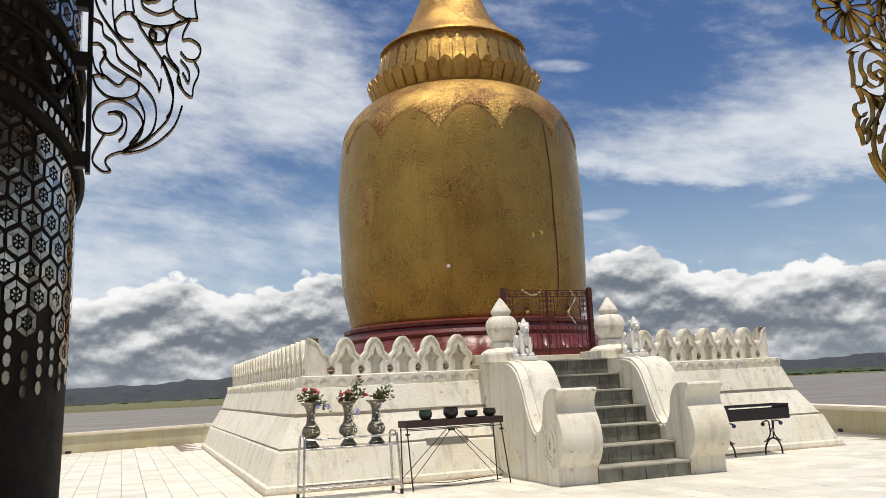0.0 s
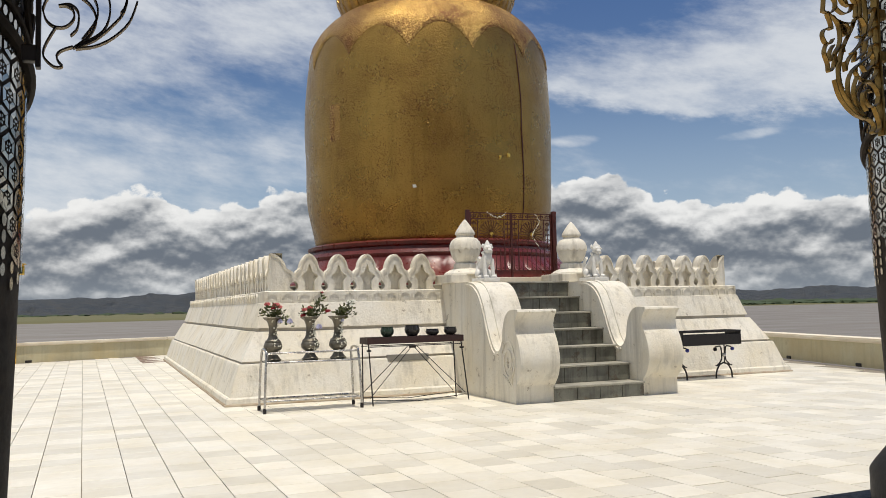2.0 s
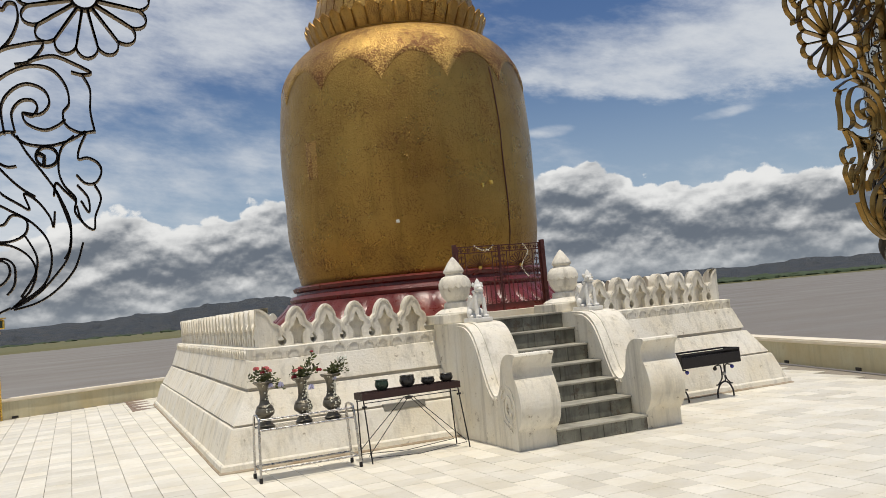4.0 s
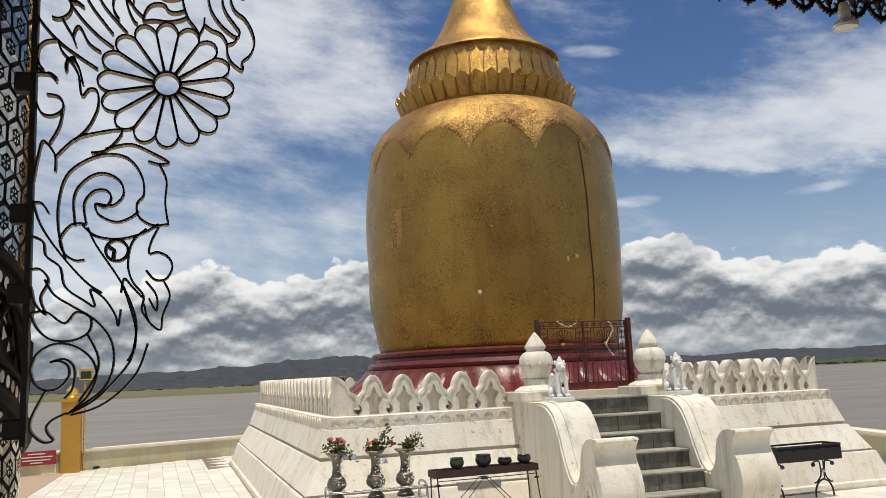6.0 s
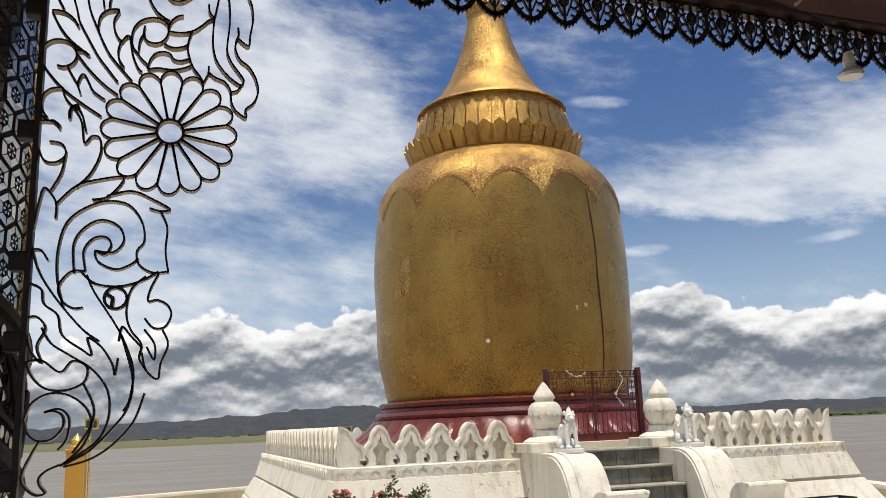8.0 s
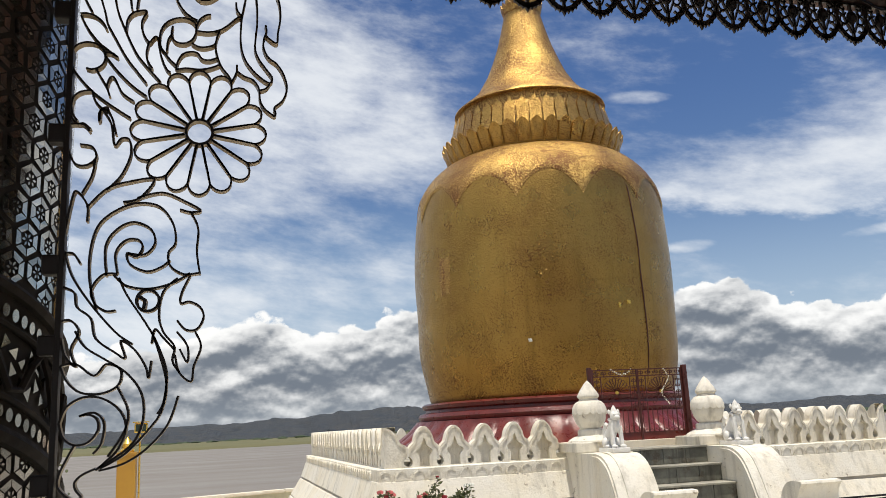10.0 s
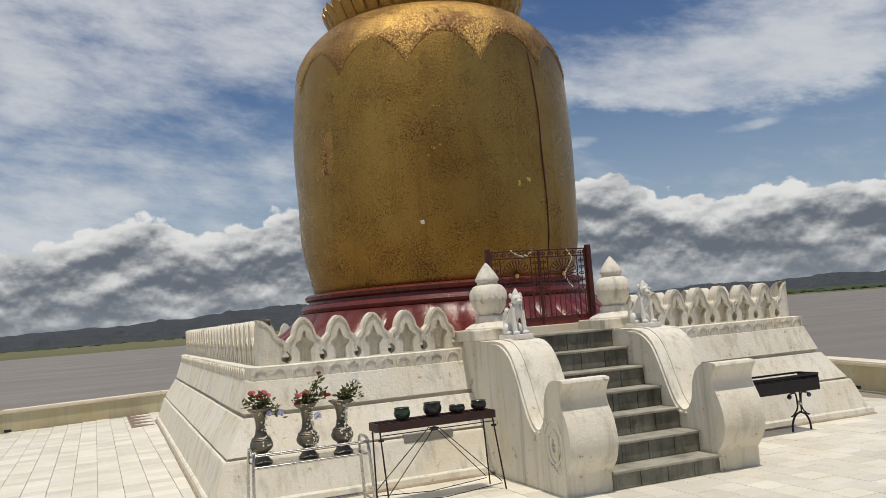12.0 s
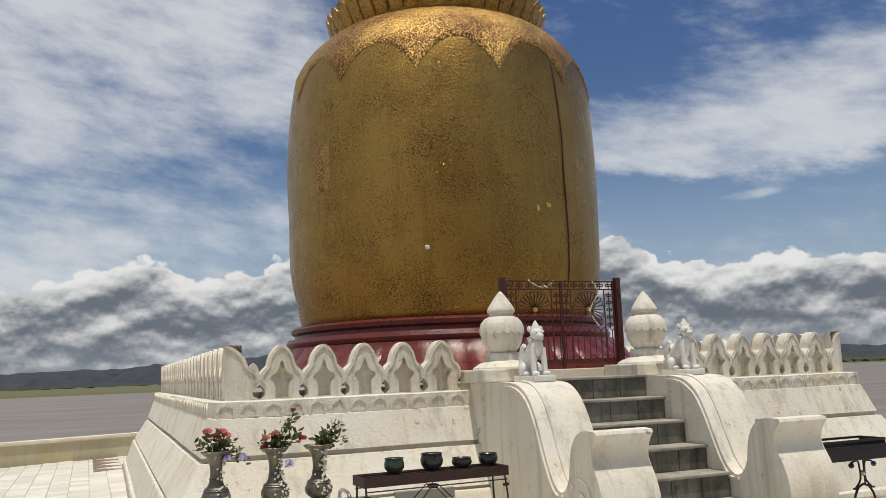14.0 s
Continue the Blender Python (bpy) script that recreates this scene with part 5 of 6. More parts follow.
def column(x, y, face, seed):
    ob = thing("mosaic_column", (x, y, PF), "dark round column covered in mirror mosaic above a plain shaft", "column", "pavilion columns")
    bm = bmesh.new()
    lathe(bm, COL_PROFILE[:3] + COL_PROFILE[3:5], 32)
    part("column_base", bm, M_SHAFT, ob, smooth=True)
    bm = bmesh.new()
    lathe(bm, [p for p in COL_PROFILE[4:]], 48)
    part("shaft", bm, M_GROUND_LACQ, ob, smooth=True)
    rng = random.Random(seed)

    def low(a):
        """Lower edge of the mosaic: hanging points."""
        k = (a * 7 / math.pi) % 1.0
        return 0.86 - 0.0 + 0.16 * abs(k - 0.5) * 2

    def band_z(a):
        return 1.50 + 0.14 * math.cos(a - face)

    bm = bmesh.new()
    cw, ch = 0.058, 0.065
    ncol = int(2 * math.pi * 0.29 / cw)
    for i in range(ncol):
        for j in range(33):
            a = 2 * math.pi * (i + 0.5 * (j % 2)) / ncol
            z = 0.95 + ch * 0.86 * j
            if z < low(a) + 0.05 or abs(z - band_z(a)) < 0.12 or z > 2.7:
                continue
            s = 0.5 * cw * 0.98
            for k in range(6):
                t = math.pi / 3 * k + math.pi / 6
                c0, s0, c1, s1 = math.cos(t), math.sin(t), math.cos(t + math.pi / 3), math.sin(t + math.pi / 3)
                pts = [(s * 0.56 * c0, s * 0.62 * s0), (s * 1.03 * c0, s * 1.14 * s0), (s * 1.03 * c1, s * 1.14 * s1), (s * 0.56 * c1, s * 0.62 * s1)]
                mid = (sum(p[0] for p in pts) / 4, sum(p[1] for p in pts) / 4)
                mosaic_chip(bm, (0, 0), col_r, a, z, [(mid[0] + (p[0] - mid[0]) * 0.91 + rng.uniform(-1, 1) * 0.0012, mid[1] + (p[1] - mid[1]) * 0.90 + rng.uniform(-1, 1) * 0.0012) for p in pts])
                c, q = math.cos(t + math.pi / 6), math.sin(t + math.pi / 6)
                mosaic_chip(bm, (0, 0), col_r, a, z, [(s * 0.12 * c, s * 0.13 * q), (s * 0.28 * c - s * 0.09 * q, s * 0.3 * q + s * 0.1 * c), (s * 0.44 * c, s * 0.46 * q), (s * 0.28 * c + s * 0.09 * q, s * 0.3 * q - s * 0.1 * c)])
    for i in range(44):
        a = 2 * math.pi * i / 44
        for k in range(5):
            z = low(a) + 0.045 - 0.036 * k
            if z < 0.80 + 0.02 * k:
                continue
            mosaic_chip(bm, (0, 0), col_r, a, z, [(0.009 * math.cos(t), 0.015 * math.sin(t)) for t in [2 * math.pi * q / 7 for q in range(7)]])
    for i in range(90):
        a = 2 * math.pi * i / 90
        for dz in (-0.085, 0.085):
            mosaic_chip(bm, (0, 0), col_r, a, band_z(a) + dz, [(0.0075 * math.cos(t), 0.012 * math.sin(t)) for t in [2 * math.pi * q / 8 for q in range(8)]])
        if i % 3 == 0:
            for q in range(6):
                t0 = q * 1.05
                mosaic_chip(bm, (0, 0), col_r, a, band_z(a), [(0.026 * math.cos(t0), 0.034 * math.sin(t0)), (0.034 * math.cos(t0 + 0.5), 0.045 * math.sin(t0 + 0.5)), (0.016 * math.cos(t0 + 0.9), 0.02 * math.sin(t0 + 0.9))])
    tagged(part("mirror_mosaic", bm, M_MIRROR, ob, "cut mirror and amber glass chips"), kind="stuff")
    for dz, r in ((-0.125, 0.016), (0.125, 0.012), (-0.06, 0.006), (0.06, 0.006)):
        bm = bmesh.new()
        ring = []
        for i in range(73):
            a = 2 * math.pi * i / 72
            z = band_z(a) + dz
            ring.append(((col_r(z) + 0.006) * math.cos(a), (col_r(z) + 0.006) * math.sin(a), z))
        tube(bm, ring, r, 6)
        part("band_rib", bm, M_GROUND_LACQ, ob)
    bm = bmesh.new()
    ring = []
    for i in range(60):
        a = face + math.pi * (i / 59 - 0.5) * 1.6
        z = band_z(a) + 0.05 * math.sin(i * 1.15)
        ring.append(((col_r(z) + 0.010) * math.cos(a), (col_r(z) + 0.010) * math.sin(a), z))
    tube(bm, ring, 0.007, 6)
    part("vine_rib", bm, M_GROUND_LACQ, ob)
    return ob


column(-5.87, -5.92, math.radians(-95), 1)
column(-2.385, -5.86, math.radians(-140), 2)

# scrollwork lines of one bracket, in metres from the foot of its upright
STROKES = []


def stroke(name, *points):
    """One bent iron bar of the scrollwork."""
    STROKES.append((name, points))


stroke("scroll", (0.028, 0.073), (0.018, 0.054), (0.006, 0.027), (0.004, 0.008), (0.015, -0.007), (0.028, -0.015), (0.041, -0.012), (0.033, -0.001), (0.030, 0.011), (0.040, 0.023), (0.062, 0.033))
stroke("scroll", (0.002, 0.109), (0.012, 0.135), (0.038, 0.151), (0.069, 0.148), (0.097, 0.127), (0.108, 0.097), (0.097, 0.064), (0.075, 0.041), (0.062, 0.030))
stroke("scroll", (0.033, 0.120), (0.047, 0.122), (0.061, 0.114), (0.063, 0.095), (0.048, 0.076), (0.026, 0.073), (0.009, 0.086), (0.002, 0.109))
stroke("scroll", (0.033, 0.120), (0.056, 0.125), (0.072, 0.109), (0.070, 0.075), (0.057, 0.057))
stroke("scroll", (0.000, 0.205), (0.024, 0.208), (0.054, 0.187), (0.073, 0.206), (0.096, 0.196), (0.094, 0.171), (0.069, 0.157), (0.034, 0.159), (0.011, 0.179), (0.000, 0.205))
stroke("scroll", (0.092, 0.167), (0.110, 0.127), (0.106, 0.093), (0.080, 0.051))
stroke("scroll", (0.021, 0.264), (0.037, 0.237), (0.068, 0.216), (0.105, 0.191), (0.131, 0.155), (0.135, 0.111), (0.120, 0.072), (0.084, 0.044), (0.067, 0.035))
stroke("scroll", (0.146, 0.260), (0.160, 0.219), (0.172, 0.169), (0.165, 0.124), (0.143, 0.091), (0.107, 0.054), (0.069, 0.033))
stroke("scroll", (0.192, 0.148), (0.175, 0.099), (0.143, 0.062), (0.107, 0.039), (0.067, 0.029))
stroke("scroll", (-0.001, 0.341), (0.017, 0.331), (0.022, 0.306), (0.045, 0.286), (0.054, 0.251), (0.086, 0.226), (0.103, 0.216), (0.095, 0.246), (0.118, 0.230), (0.137, 0.200), (0.142, 0.180), (0.146, 0.210))
stroke("scroll", (-0.001, 0.282), (0.014, 0.282), (0.027, 0.262), (0.015, 0.232), (0.024, 0.203), (0.006, 0.223), (-0.001, 0.252))
stroke("scroll", (-0.002, 0.406), (0.012, 0.361), (0.044, 0.311), (0.086, 0.261), (0.114, 0.240))
stroke("scroll", (-0.003, 0.432), (0.005, 0.488), (0.013, 0.514), (0.032, 0.489), (0.033, 0.458))
stroke("scroll", (-0.002, 0.401), (0.013, 0.400), (0.025, 0.382))
stroke("scroll", (0.053, 0.301), (0.041, 0.351), (0.040, 0.402), (0.051, 0.449), (0.078, 0.477), (0.116, 0.493), (0.154, 0.488), (0.178, 0.457), (0.183, 0.421), (0.171, 0.402), (0.175, 0.378), (0.198, 0.363), (0.224, 0.365))
stroke("scroll", (0.068, 0.360), (0.065, 0.413), (0.083, 0.444), (0.111, 0.458), (0.140, 0.446), (0.148, 0.420), (0.131, 0.399), (0.103, 0.401))
stroke("scroll", (0.086, 0.365), (0.082, 0.401), (0.098, 0.424), (0.119, 0.426), (0.127, 0.412), (0.117, 0.395), (0.101, 0.401), (0.107, 0.381), (0.136, 0.368), (0.161, 0.377), (0.174, 0.389))
stroke("scroll", (0.080, 0.362), (0.103, 0.342), (0.141, 0.337), (0.179, 0.347), (0.209, 0.365))
stroke("scroll", (0.032, 0.484), (0.064, 0.519), (0.101, 0.533), (0.144, 0.539), (0.120, 0.503), (0.092, 0.495))
stroke("scroll", (0.116, 0.503), (0.159, 0.514), (0.197, 0.499), (0.226, 0.482), (0.209, 0.478), (0.190, 0.483))
stroke("scroll", (0.209, 0.478), (0.222, 0.448), (0.220, 0.405), (0.226, 0.363))
stroke("scroll", (0.085, 0.299), (0.069, 0.298), (0.051, 0.311), (0.044, 0.336), (0.062, 0.362), (0.086, 0.364))
stroke("scroll", (0.188, 0.356), (0.164, 0.332), (0.157, 0.291), (0.165, 0.260), (0.184, 0.234), (0.181, 0.209), (0.193, 0.188))
stroke("scroll", (0.209, 0.360), (0.196, 0.332), (0.193, 0.311), (0.209, 0.313), (0.227, 0.303), (0.233, 0.285), (0.222, 0.264), (0.203, 0.263), (0.188, 0.280))
stroke("curl", (0.219, 0.259), (0.229, 0.233), (0.217, 0.198), (0.213, 0.172), (0.193, 0.188), (0.185, 0.219))
stroke("curl", (0.188, 0.260), (0.206, 0.234), (0.206, 0.206), (0.193, 0.229))
stroke("curl", (0.089, 0.357), (0.103, 0.326), (0.136, 0.275), (0.155, 0.240), (0.172, 0.189), (0.168, 0.139), (0.158, 0.118))
stroke("curl", (0.146, 0.240), (0.151, 0.265), (0.165, 0.250), (0.184, 0.229))
stroke("curl", (-0.003, 0.639), (0.020, 0.639), (0.032, 0.626))
stroke("curl", (-0.004, 0.628), (-0.004, 0.597), (0.008, 0.566), (0.028, 0.562), (0.044, 0.577), (0.037, 0.597), (0.016, 0.601))
stroke("curl", (0.043, 0.573), (0.038, 0.542), (0.023, 0.510))
stroke("curl", (0.048, 0.648), (0.050, 0.670), (0.067, 0.644), (0.074, 0.602), (0.086, 0.615), (0.100, 0.612), (0.102, 0.582), (0.087, 0.544), (0.064, 0.517))
stroke("curl", (0.021, 0.749), (0.032, 0.747), (0.046, 0.754), (0.053, 0.768), (0.050, 0.785), (0.039, 0.797), (0.020, 0.800), (0.004, 0.793), (-0.005, 0.779), (-0.006, 0.765), (-0.002, 0.749), (0.010, 0.730), (0.034, 0.703), (0.063, 0.680), (0.100, 0.655))
stroke("curl", (0.005, 0.912), (0.014, 0.889), (0.028, 0.861))
stroke("curl", (0.007, 0.857), (0.018, 0.858), (0.033, 0.854), (0.046, 0.843), (0.054, 0.829))
stroke("curl", (0.008, 0.854), (0.022, 0.826), (0.040, 0.802), (0.057, 0.787), (0.075, 0.773))
stroke("curl", (0.052, 0.781), (0.065, 0.781), (0.075, 0.773))
stroke("curl", (0.035, 0.920), (0.042, 0.892), (0.050, 0.863), (0.055, 0.841), (0.069, 0.813), (0.090, 0.774), (0.111, 0.745), (0.126, 0.725))
stroke("curl", (0.063, 0.923), (0.067, 0.894), (0.073, 0.865), (0.086, 0.831), (0.100, 0.798), (0.115, 0.772), (0.151, 0.729))
stroke("curl", (0.093, 0.926), (0.094, 0.896), (0.097, 0.873))
stroke("curl", (0.112, 0.915), (0.108, 0.897), (0.106, 0.874))
stroke("curl", (0.088, 0.829), (0.089, 0.847), (0.095, 0.861), (0.106, 0.869), (0.121, 0.872), (0.123, 0.867), (0.116, 0.851), (0.116, 0.834), (0.122, 0.817), (0.129, 0.808))
stroke("curl", (0.130, 0.806), (0.139, 0.819), (0.145, 0.817), (0.147, 0.801), (0.152, 0.778), (0.161, 0.756), (0.168, 0.749))
stroke("curl", (0.129, 0.808), (0.125, 0.788), (0.127, 0.771), (0.136, 0.755))
stroke("curl", (0.054, 0.774), (0.076, 0.745), (0.102, 0.718), (0.127, 0.699))
stroke("curl", (0.039, 0.747), (0.047, 0.732), (0.057, 0.714), (0.063, 0.696))
stroke("curl", (0.057, 0.714), (0.062, 0.731), (0.068, 0.734), (0.074, 0.725), (0.085, 0.703), (0.105, 0.688))
stroke("curl", (0.171, 0.844), (0.169, 0.826), (0.177, 0.812), (0.194, 0.810), (0.208, 0.820), (0.214, 0.837), (0.211, 0.852), (0.198, 0.861), (0.180, 0.861), (0.162, 0.852), (0.151, 0.836), (0.148, 0.816), (0.151, 0.798), (0.158, 0.788), (0.166, 0.776), (0.178, 0.764))
stroke("curl", (0.171, 0.933), (0.177, 0.903), (0.190, 0.878), (0.206, 0.864), (0.216, 0.859))
stroke("curl", (0.213, 0.841), (0.217, 0.854), (0.222, 0.863), (0.232, 0.871), (0.241, 0.873))
stroke("curl", (0.214, 0.837), (0.237, 0.836), (0.258, 0.842), (0.274, 0.854), (0.288, 0.868), (0.299, 0.874))
stroke("curl", (0.288, 0.903), (0.290, 0.886), (0.299, 0.874))
stroke("curl", (0.258, 0.842), (0.252, 0.824), (0.250, 0.805), (0.254, 0.785), (0.261, 0.766), (0.273, 0.750), (0.280, 0.738))
stroke("curl", (0.206, 0.811), (0.217, 0.805), (0.229, 0.804), (0.243, 0.808), (0.251, 0.814))
stroke("curl", (0.178, 0.757), (0.182, 0.774), (0.191, 0.788), (0.204, 0.793), (0.217, 0.791), (0.225, 0.780), (0.238, 0.778), (0.254, 0.784))
stroke("curl", (0.178, 0.755), (0.197, 0.759), (0.222, 0.758), (0.243, 0.763), (0.257, 0.770))
stroke("curl", (0.171, 0.829), (0.163, 0.814), (0.161, 0.792))
stroke("curl", (0.309, 0.945), (0.306, 0.914), (0.302, 0.890), (0.299, 0.874), (0.297, 0.847), (0.297, 0.817), (0.303, 0.788), (0.317, 0.765), (0.335, 0.747), (0.351, 0.738), (0.356, 0.749), (0.344, 0.767), (0.331, 0.786), (0.324, 0.807), (0.325, 0.831), (0.328, 0.862), (0.328, 0.898), (0.325, 0.928))
stroke("curl", (0.290, 0.772), (0.289, 0.757), (0.284, 0.744), (0.280, 0.736))
stroke("curl", (0.291, 0.758), (0.303, 0.749), (0.320, 0.742), (0.331, 0.725), (0.333, 0.702), (0.341, 0.685), (0.359, 0.671), (0.362, 0.677), (0.360, 0.688), (0.376, 0.704), (0.384, 0.728), (0.379, 0.754), (0.366, 0.777), (0.349, 0.791), (0.340, 0.811), (0.341, 0.830), (0.346, 0.845), (0.344, 0.859))
stroke("curl", (0.344, 0.837), (0.355, 0.827), (0.366, 0.823), (0.368, 0.846), (0.373, 0.877), (0.371, 0.908), (0.362, 0.934))
stroke("curl", (0.351, 0.736), (0.344, 0.726), (0.333, 0.722))
stroke("curl", (0.205, 0.918), (0.221, 0.903), (0.239, 0.904), (0.256, 0.917))
stroke("curl", (-0.011, 0.965), (0.028, 0.994), (0.076, 0.978), (0.125, 1.008), (0.186, 1.052), (0.269, 1.089))
stroke("curl", (0.033, 0.706), (0.014, 0.702), (0.002, 0.691), (-0.001, 0.674), (0.002, 0.658), (0.010, 0.646))
stroke("curl", (0.033, 0.706), (0.037, 0.689), (0.049, 0.673), (0.061, 0.668))
stroke("curl", (0.063, 0.667), (0.059, 0.674), (0.050, 0.669), (0.046, 0.659), (0.047, 0.645))
stroke("curl", (0.061, 0.668), (0.069, 0.653), (0.076, 0.623))
stroke("curl", (-0.002, 0.654), (0.010, 0.640), (0.021, 0.641), (0.033, 0.631))


def bracket(x, y, mirror, mat, label):
    ob = thing("filigree_bracket", (x, y, 1.55), label, "bracket", "filigree brackets on the columns")
    s = -1 if mirror else 1
    up = part("upright", box(bmesh.new(), (-0.006 * s, 0, 0.66), (0.010, 0.026, 1.36), 0.002), M_FRETSHADE if mat == M_FRETLIT else mat, ob)
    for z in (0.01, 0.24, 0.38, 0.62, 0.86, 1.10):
        part("clip", box(bmesh.new(), (-0.022 * s, 0, z), (0.03, 0.03, 0.035), 0.004), M_FRETSHADE if mat == M_FRETLIT else mat, up)
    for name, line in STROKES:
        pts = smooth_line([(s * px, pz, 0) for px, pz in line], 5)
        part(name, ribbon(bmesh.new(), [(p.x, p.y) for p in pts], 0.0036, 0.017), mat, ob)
    cx, cz = 0.222 * s, 0.633
    hub = part("rosette_hub", ribbon(bmesh.new(), [(cx + 0.024 * math.cos(t), cz + 0.024 * math.sin(t)) for t in [2 * math.pi * i / 24 for i in range(25)]], 0.0048, 0.018), mat, ob)
    for k in range(16):
        a = 2 * math.pi * k / 16
        loop = []
        for i in range(19):
            t = i / 18
            if t < 0.25:
                q = t / 0.25
                loop.append((0.026 + 0.070 * q, -0.0045 - 0.0145 * q))
            elif t > 0.75:
                q = (1 - t) / 0.25
                loop.append((0.026 + 0.070 * q, 0.0045 + 0.0145 * q))
            else:
                b = math.pi * ((t - 0.25) / 0.5 - 0.5)
                loop.append((0.096 + 0.026 * math.cos(b), 0.0205 * math.sin(b)))
        pts = [(cx + s * (u * math.cos(a) - v * math.sin(a)), cz + u * math.sin(a) + v * math.cos(a)) for u, v in loop]
        part("rosette_petal", ribbon(bmesh.new(), pts, 0.0034, 0.017), mat, hub)
    rc = (0.138 * s, 0.316)
    ring = part("ring", ribbon(bmesh.new(), [(rc[0] + 0.019 * math.cos(t), rc[1] + 0.019 * math.sin(t)) for t in [2 * math.pi * i / 20 for i in range(21)]], 0.0048, 0.017), mat, ob)
    part("ring_vane", ribbon(bmesh.new(), ((rc[0] - 0.016, rc[1] + 0.008), (rc[0] - 0.004, rc[1]), (rc[0] - 0.006, rc[1] - 0.017)), 0.006, 0.03), mat, ring)
    # front and back faces of the bars take the shade-dark slot
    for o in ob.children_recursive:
        if o.data and mat == M_FRETLIT:
            o.data.materials.append(M_FRETSHADE)
    return ob


bracket(-5.531, -6.12, False, M_FRETLIT, "dark wrought filigree bracket with a rosette and scrolls")
bracket(-3.072, -6.12, True, M_FRETGOLD, "gilded wrought filigree bracket with a rosette and scrolls")


# ---- offerings in front of the platform ----
STAND = thing("flower_stand", (-3.455, 0.305, 0), "bent steel tube stand holding brass flower vases", "stand")
for y in (-0.155, 0.155):
    for x in (-0.465, 0.465):
        lean = 0.012 * (1 if x > 0 else -1)
        leg = part("leg", tube(bmesh.new(), smooth_line(((x + lean * 2, y, 0.03), (x + lean, y * 0.95, 0.35), (x, y * 0.85, 0.56), (x, y * 0.6, 0.605), (x, 0, 0.615)), 5), 0.0125, 10), M_STEEL, STAND, smooth=True)
        part("rubber_foot", lathe(bmesh.new(), ((0.016, 0.0), (0.018, 0.02), (0.016, 0.05)), 12, (x + lean * 2, y, 0)), M_BLACK, leg)
    part("shelf_rail", tube(bmesh.new(), ((-0.465, y * 0.9, 0.485), (0.465, y * 0.9, 0.485)), 0.011, 10), M_STEEL, STAND, smooth=True)
    part("low_rail", tube(bmesh.new(), ((-0.47, y * 0.98, 0.115), (0.47, y * 0.98, 0.115)), 0.010, 10), M_STEEL, STAND, smooth=True)
part("top_rail", tube(bmesh.new(), ((-0.465, -0.09, 0.575), (0.465, -0.09, 0.575)), 0.011, 10), M_STEEL, STAND, smooth=True)
part("shelf", box(bmesh.new(), (0, 0, 0.490), (0.90, 0.27, 0.012), 0.003), M_STEEL, STAND, "flat steel shelf")
for x in (-0.47, 0.47):
    part("low_crossbar", tube(bmesh.new(), ((x, -0.15, 0.115), (x, 0.15, 0.115)), 0.009, 8), M_STEEL, STAND)


def vase(x, y, z, label):
    ob = thing("brass_vase", (x, y, z), label, "vase", "vases on the steel stand")
    bm = bmesh.new()
    lathe(bm, [(p.x, p.y) for p in smooth_line(((0.078, 0.0, 0), (0.080, 0.012, 0), (0.062, 0.035, 0), (0.042, 0.070, 0), (0.045, 0.085, 0), (0.083, 0.115, 0), (0.092, 0.150, 0), (0.078, 0.185, 0), (0.050, 0.225, 0), (0.040, 0.265, 0),
                                               (0.038, 0.31, 0), (0.044, 0.355, 0), (0.060, 0.395, 0), (0.084, 0.422, 0), (0.088, 0.428, 0)), 3)], 32)
    body = part("vase_body", bm, M_BRONZE, ob, smooth=True)
    for z2, r in ((0.072, 0.047), (0.088, 0.050), (0.190, 0.079), (0.200, 0.072), (0.262, 0.044), (0.01, 0.083)):
        part("engraved_ring", lathe(bmesh.new(), ((r - 0.003, z2 - 0.005), (r + 0.003, z2), (r - 0.003, z2 + 0.005)), 28), M_BRONZE, body)
    bm = bmesh.new()
    n = 28
    rows = []
    for r, dz in ((0.070, 0.405), (0.094, 0.430), (0.090, 0.434), (0.066, 0.408)):
        rows.append([bm.verts.new(((r + 0.006 * math.sin(7 * 2 * math.pi * i / n)) * math.cos(2 * math.pi * i / n), (r + 0.006 * math.sin(7 * 2 * math.pi * i / n)) * math.sin(2 * math.pi * i / n), dz)) for i in range(n)])
    for a, b in zip(rows, rows[1:] + rows[:1]):
        for i in range(n):
            bm.faces.new((a[i], a[(i + 1) % n], b[(i + 1) % n], b[i]))
    part("fluted_rim", bm, M_BRONZE, body)
    return ob


def rose(bm, c, r, rng):
    for k in range(13):
        a = 2.4 * k
        t = k / 13
        d = Vector((math.cos(a) * (0.3 + 0.7 * t), math.sin(a) * (0.3 + 0.7 * t), 1.0 - 0.9 * t)).normalized()
        side = d.cross(Vector((0, 0, 1))).normalized() if abs(d.z) < 0.99 else Vector((1, 0, 0))
        up = side.cross(d)
        p = Vector(c) + d * r * (0.35 + 0.55 * t)
        w = r * (0.35 + 0.35 * t)
        m = [p + side * w * math.cos(q) + up * w * math.sin(q) + d * w * 0.25 * math.cos(2 * q) for q in [2 * math.pi * j / 6 for j in range(6)]]
        bm.faces.new([bm.verts.new(v) for v in m])


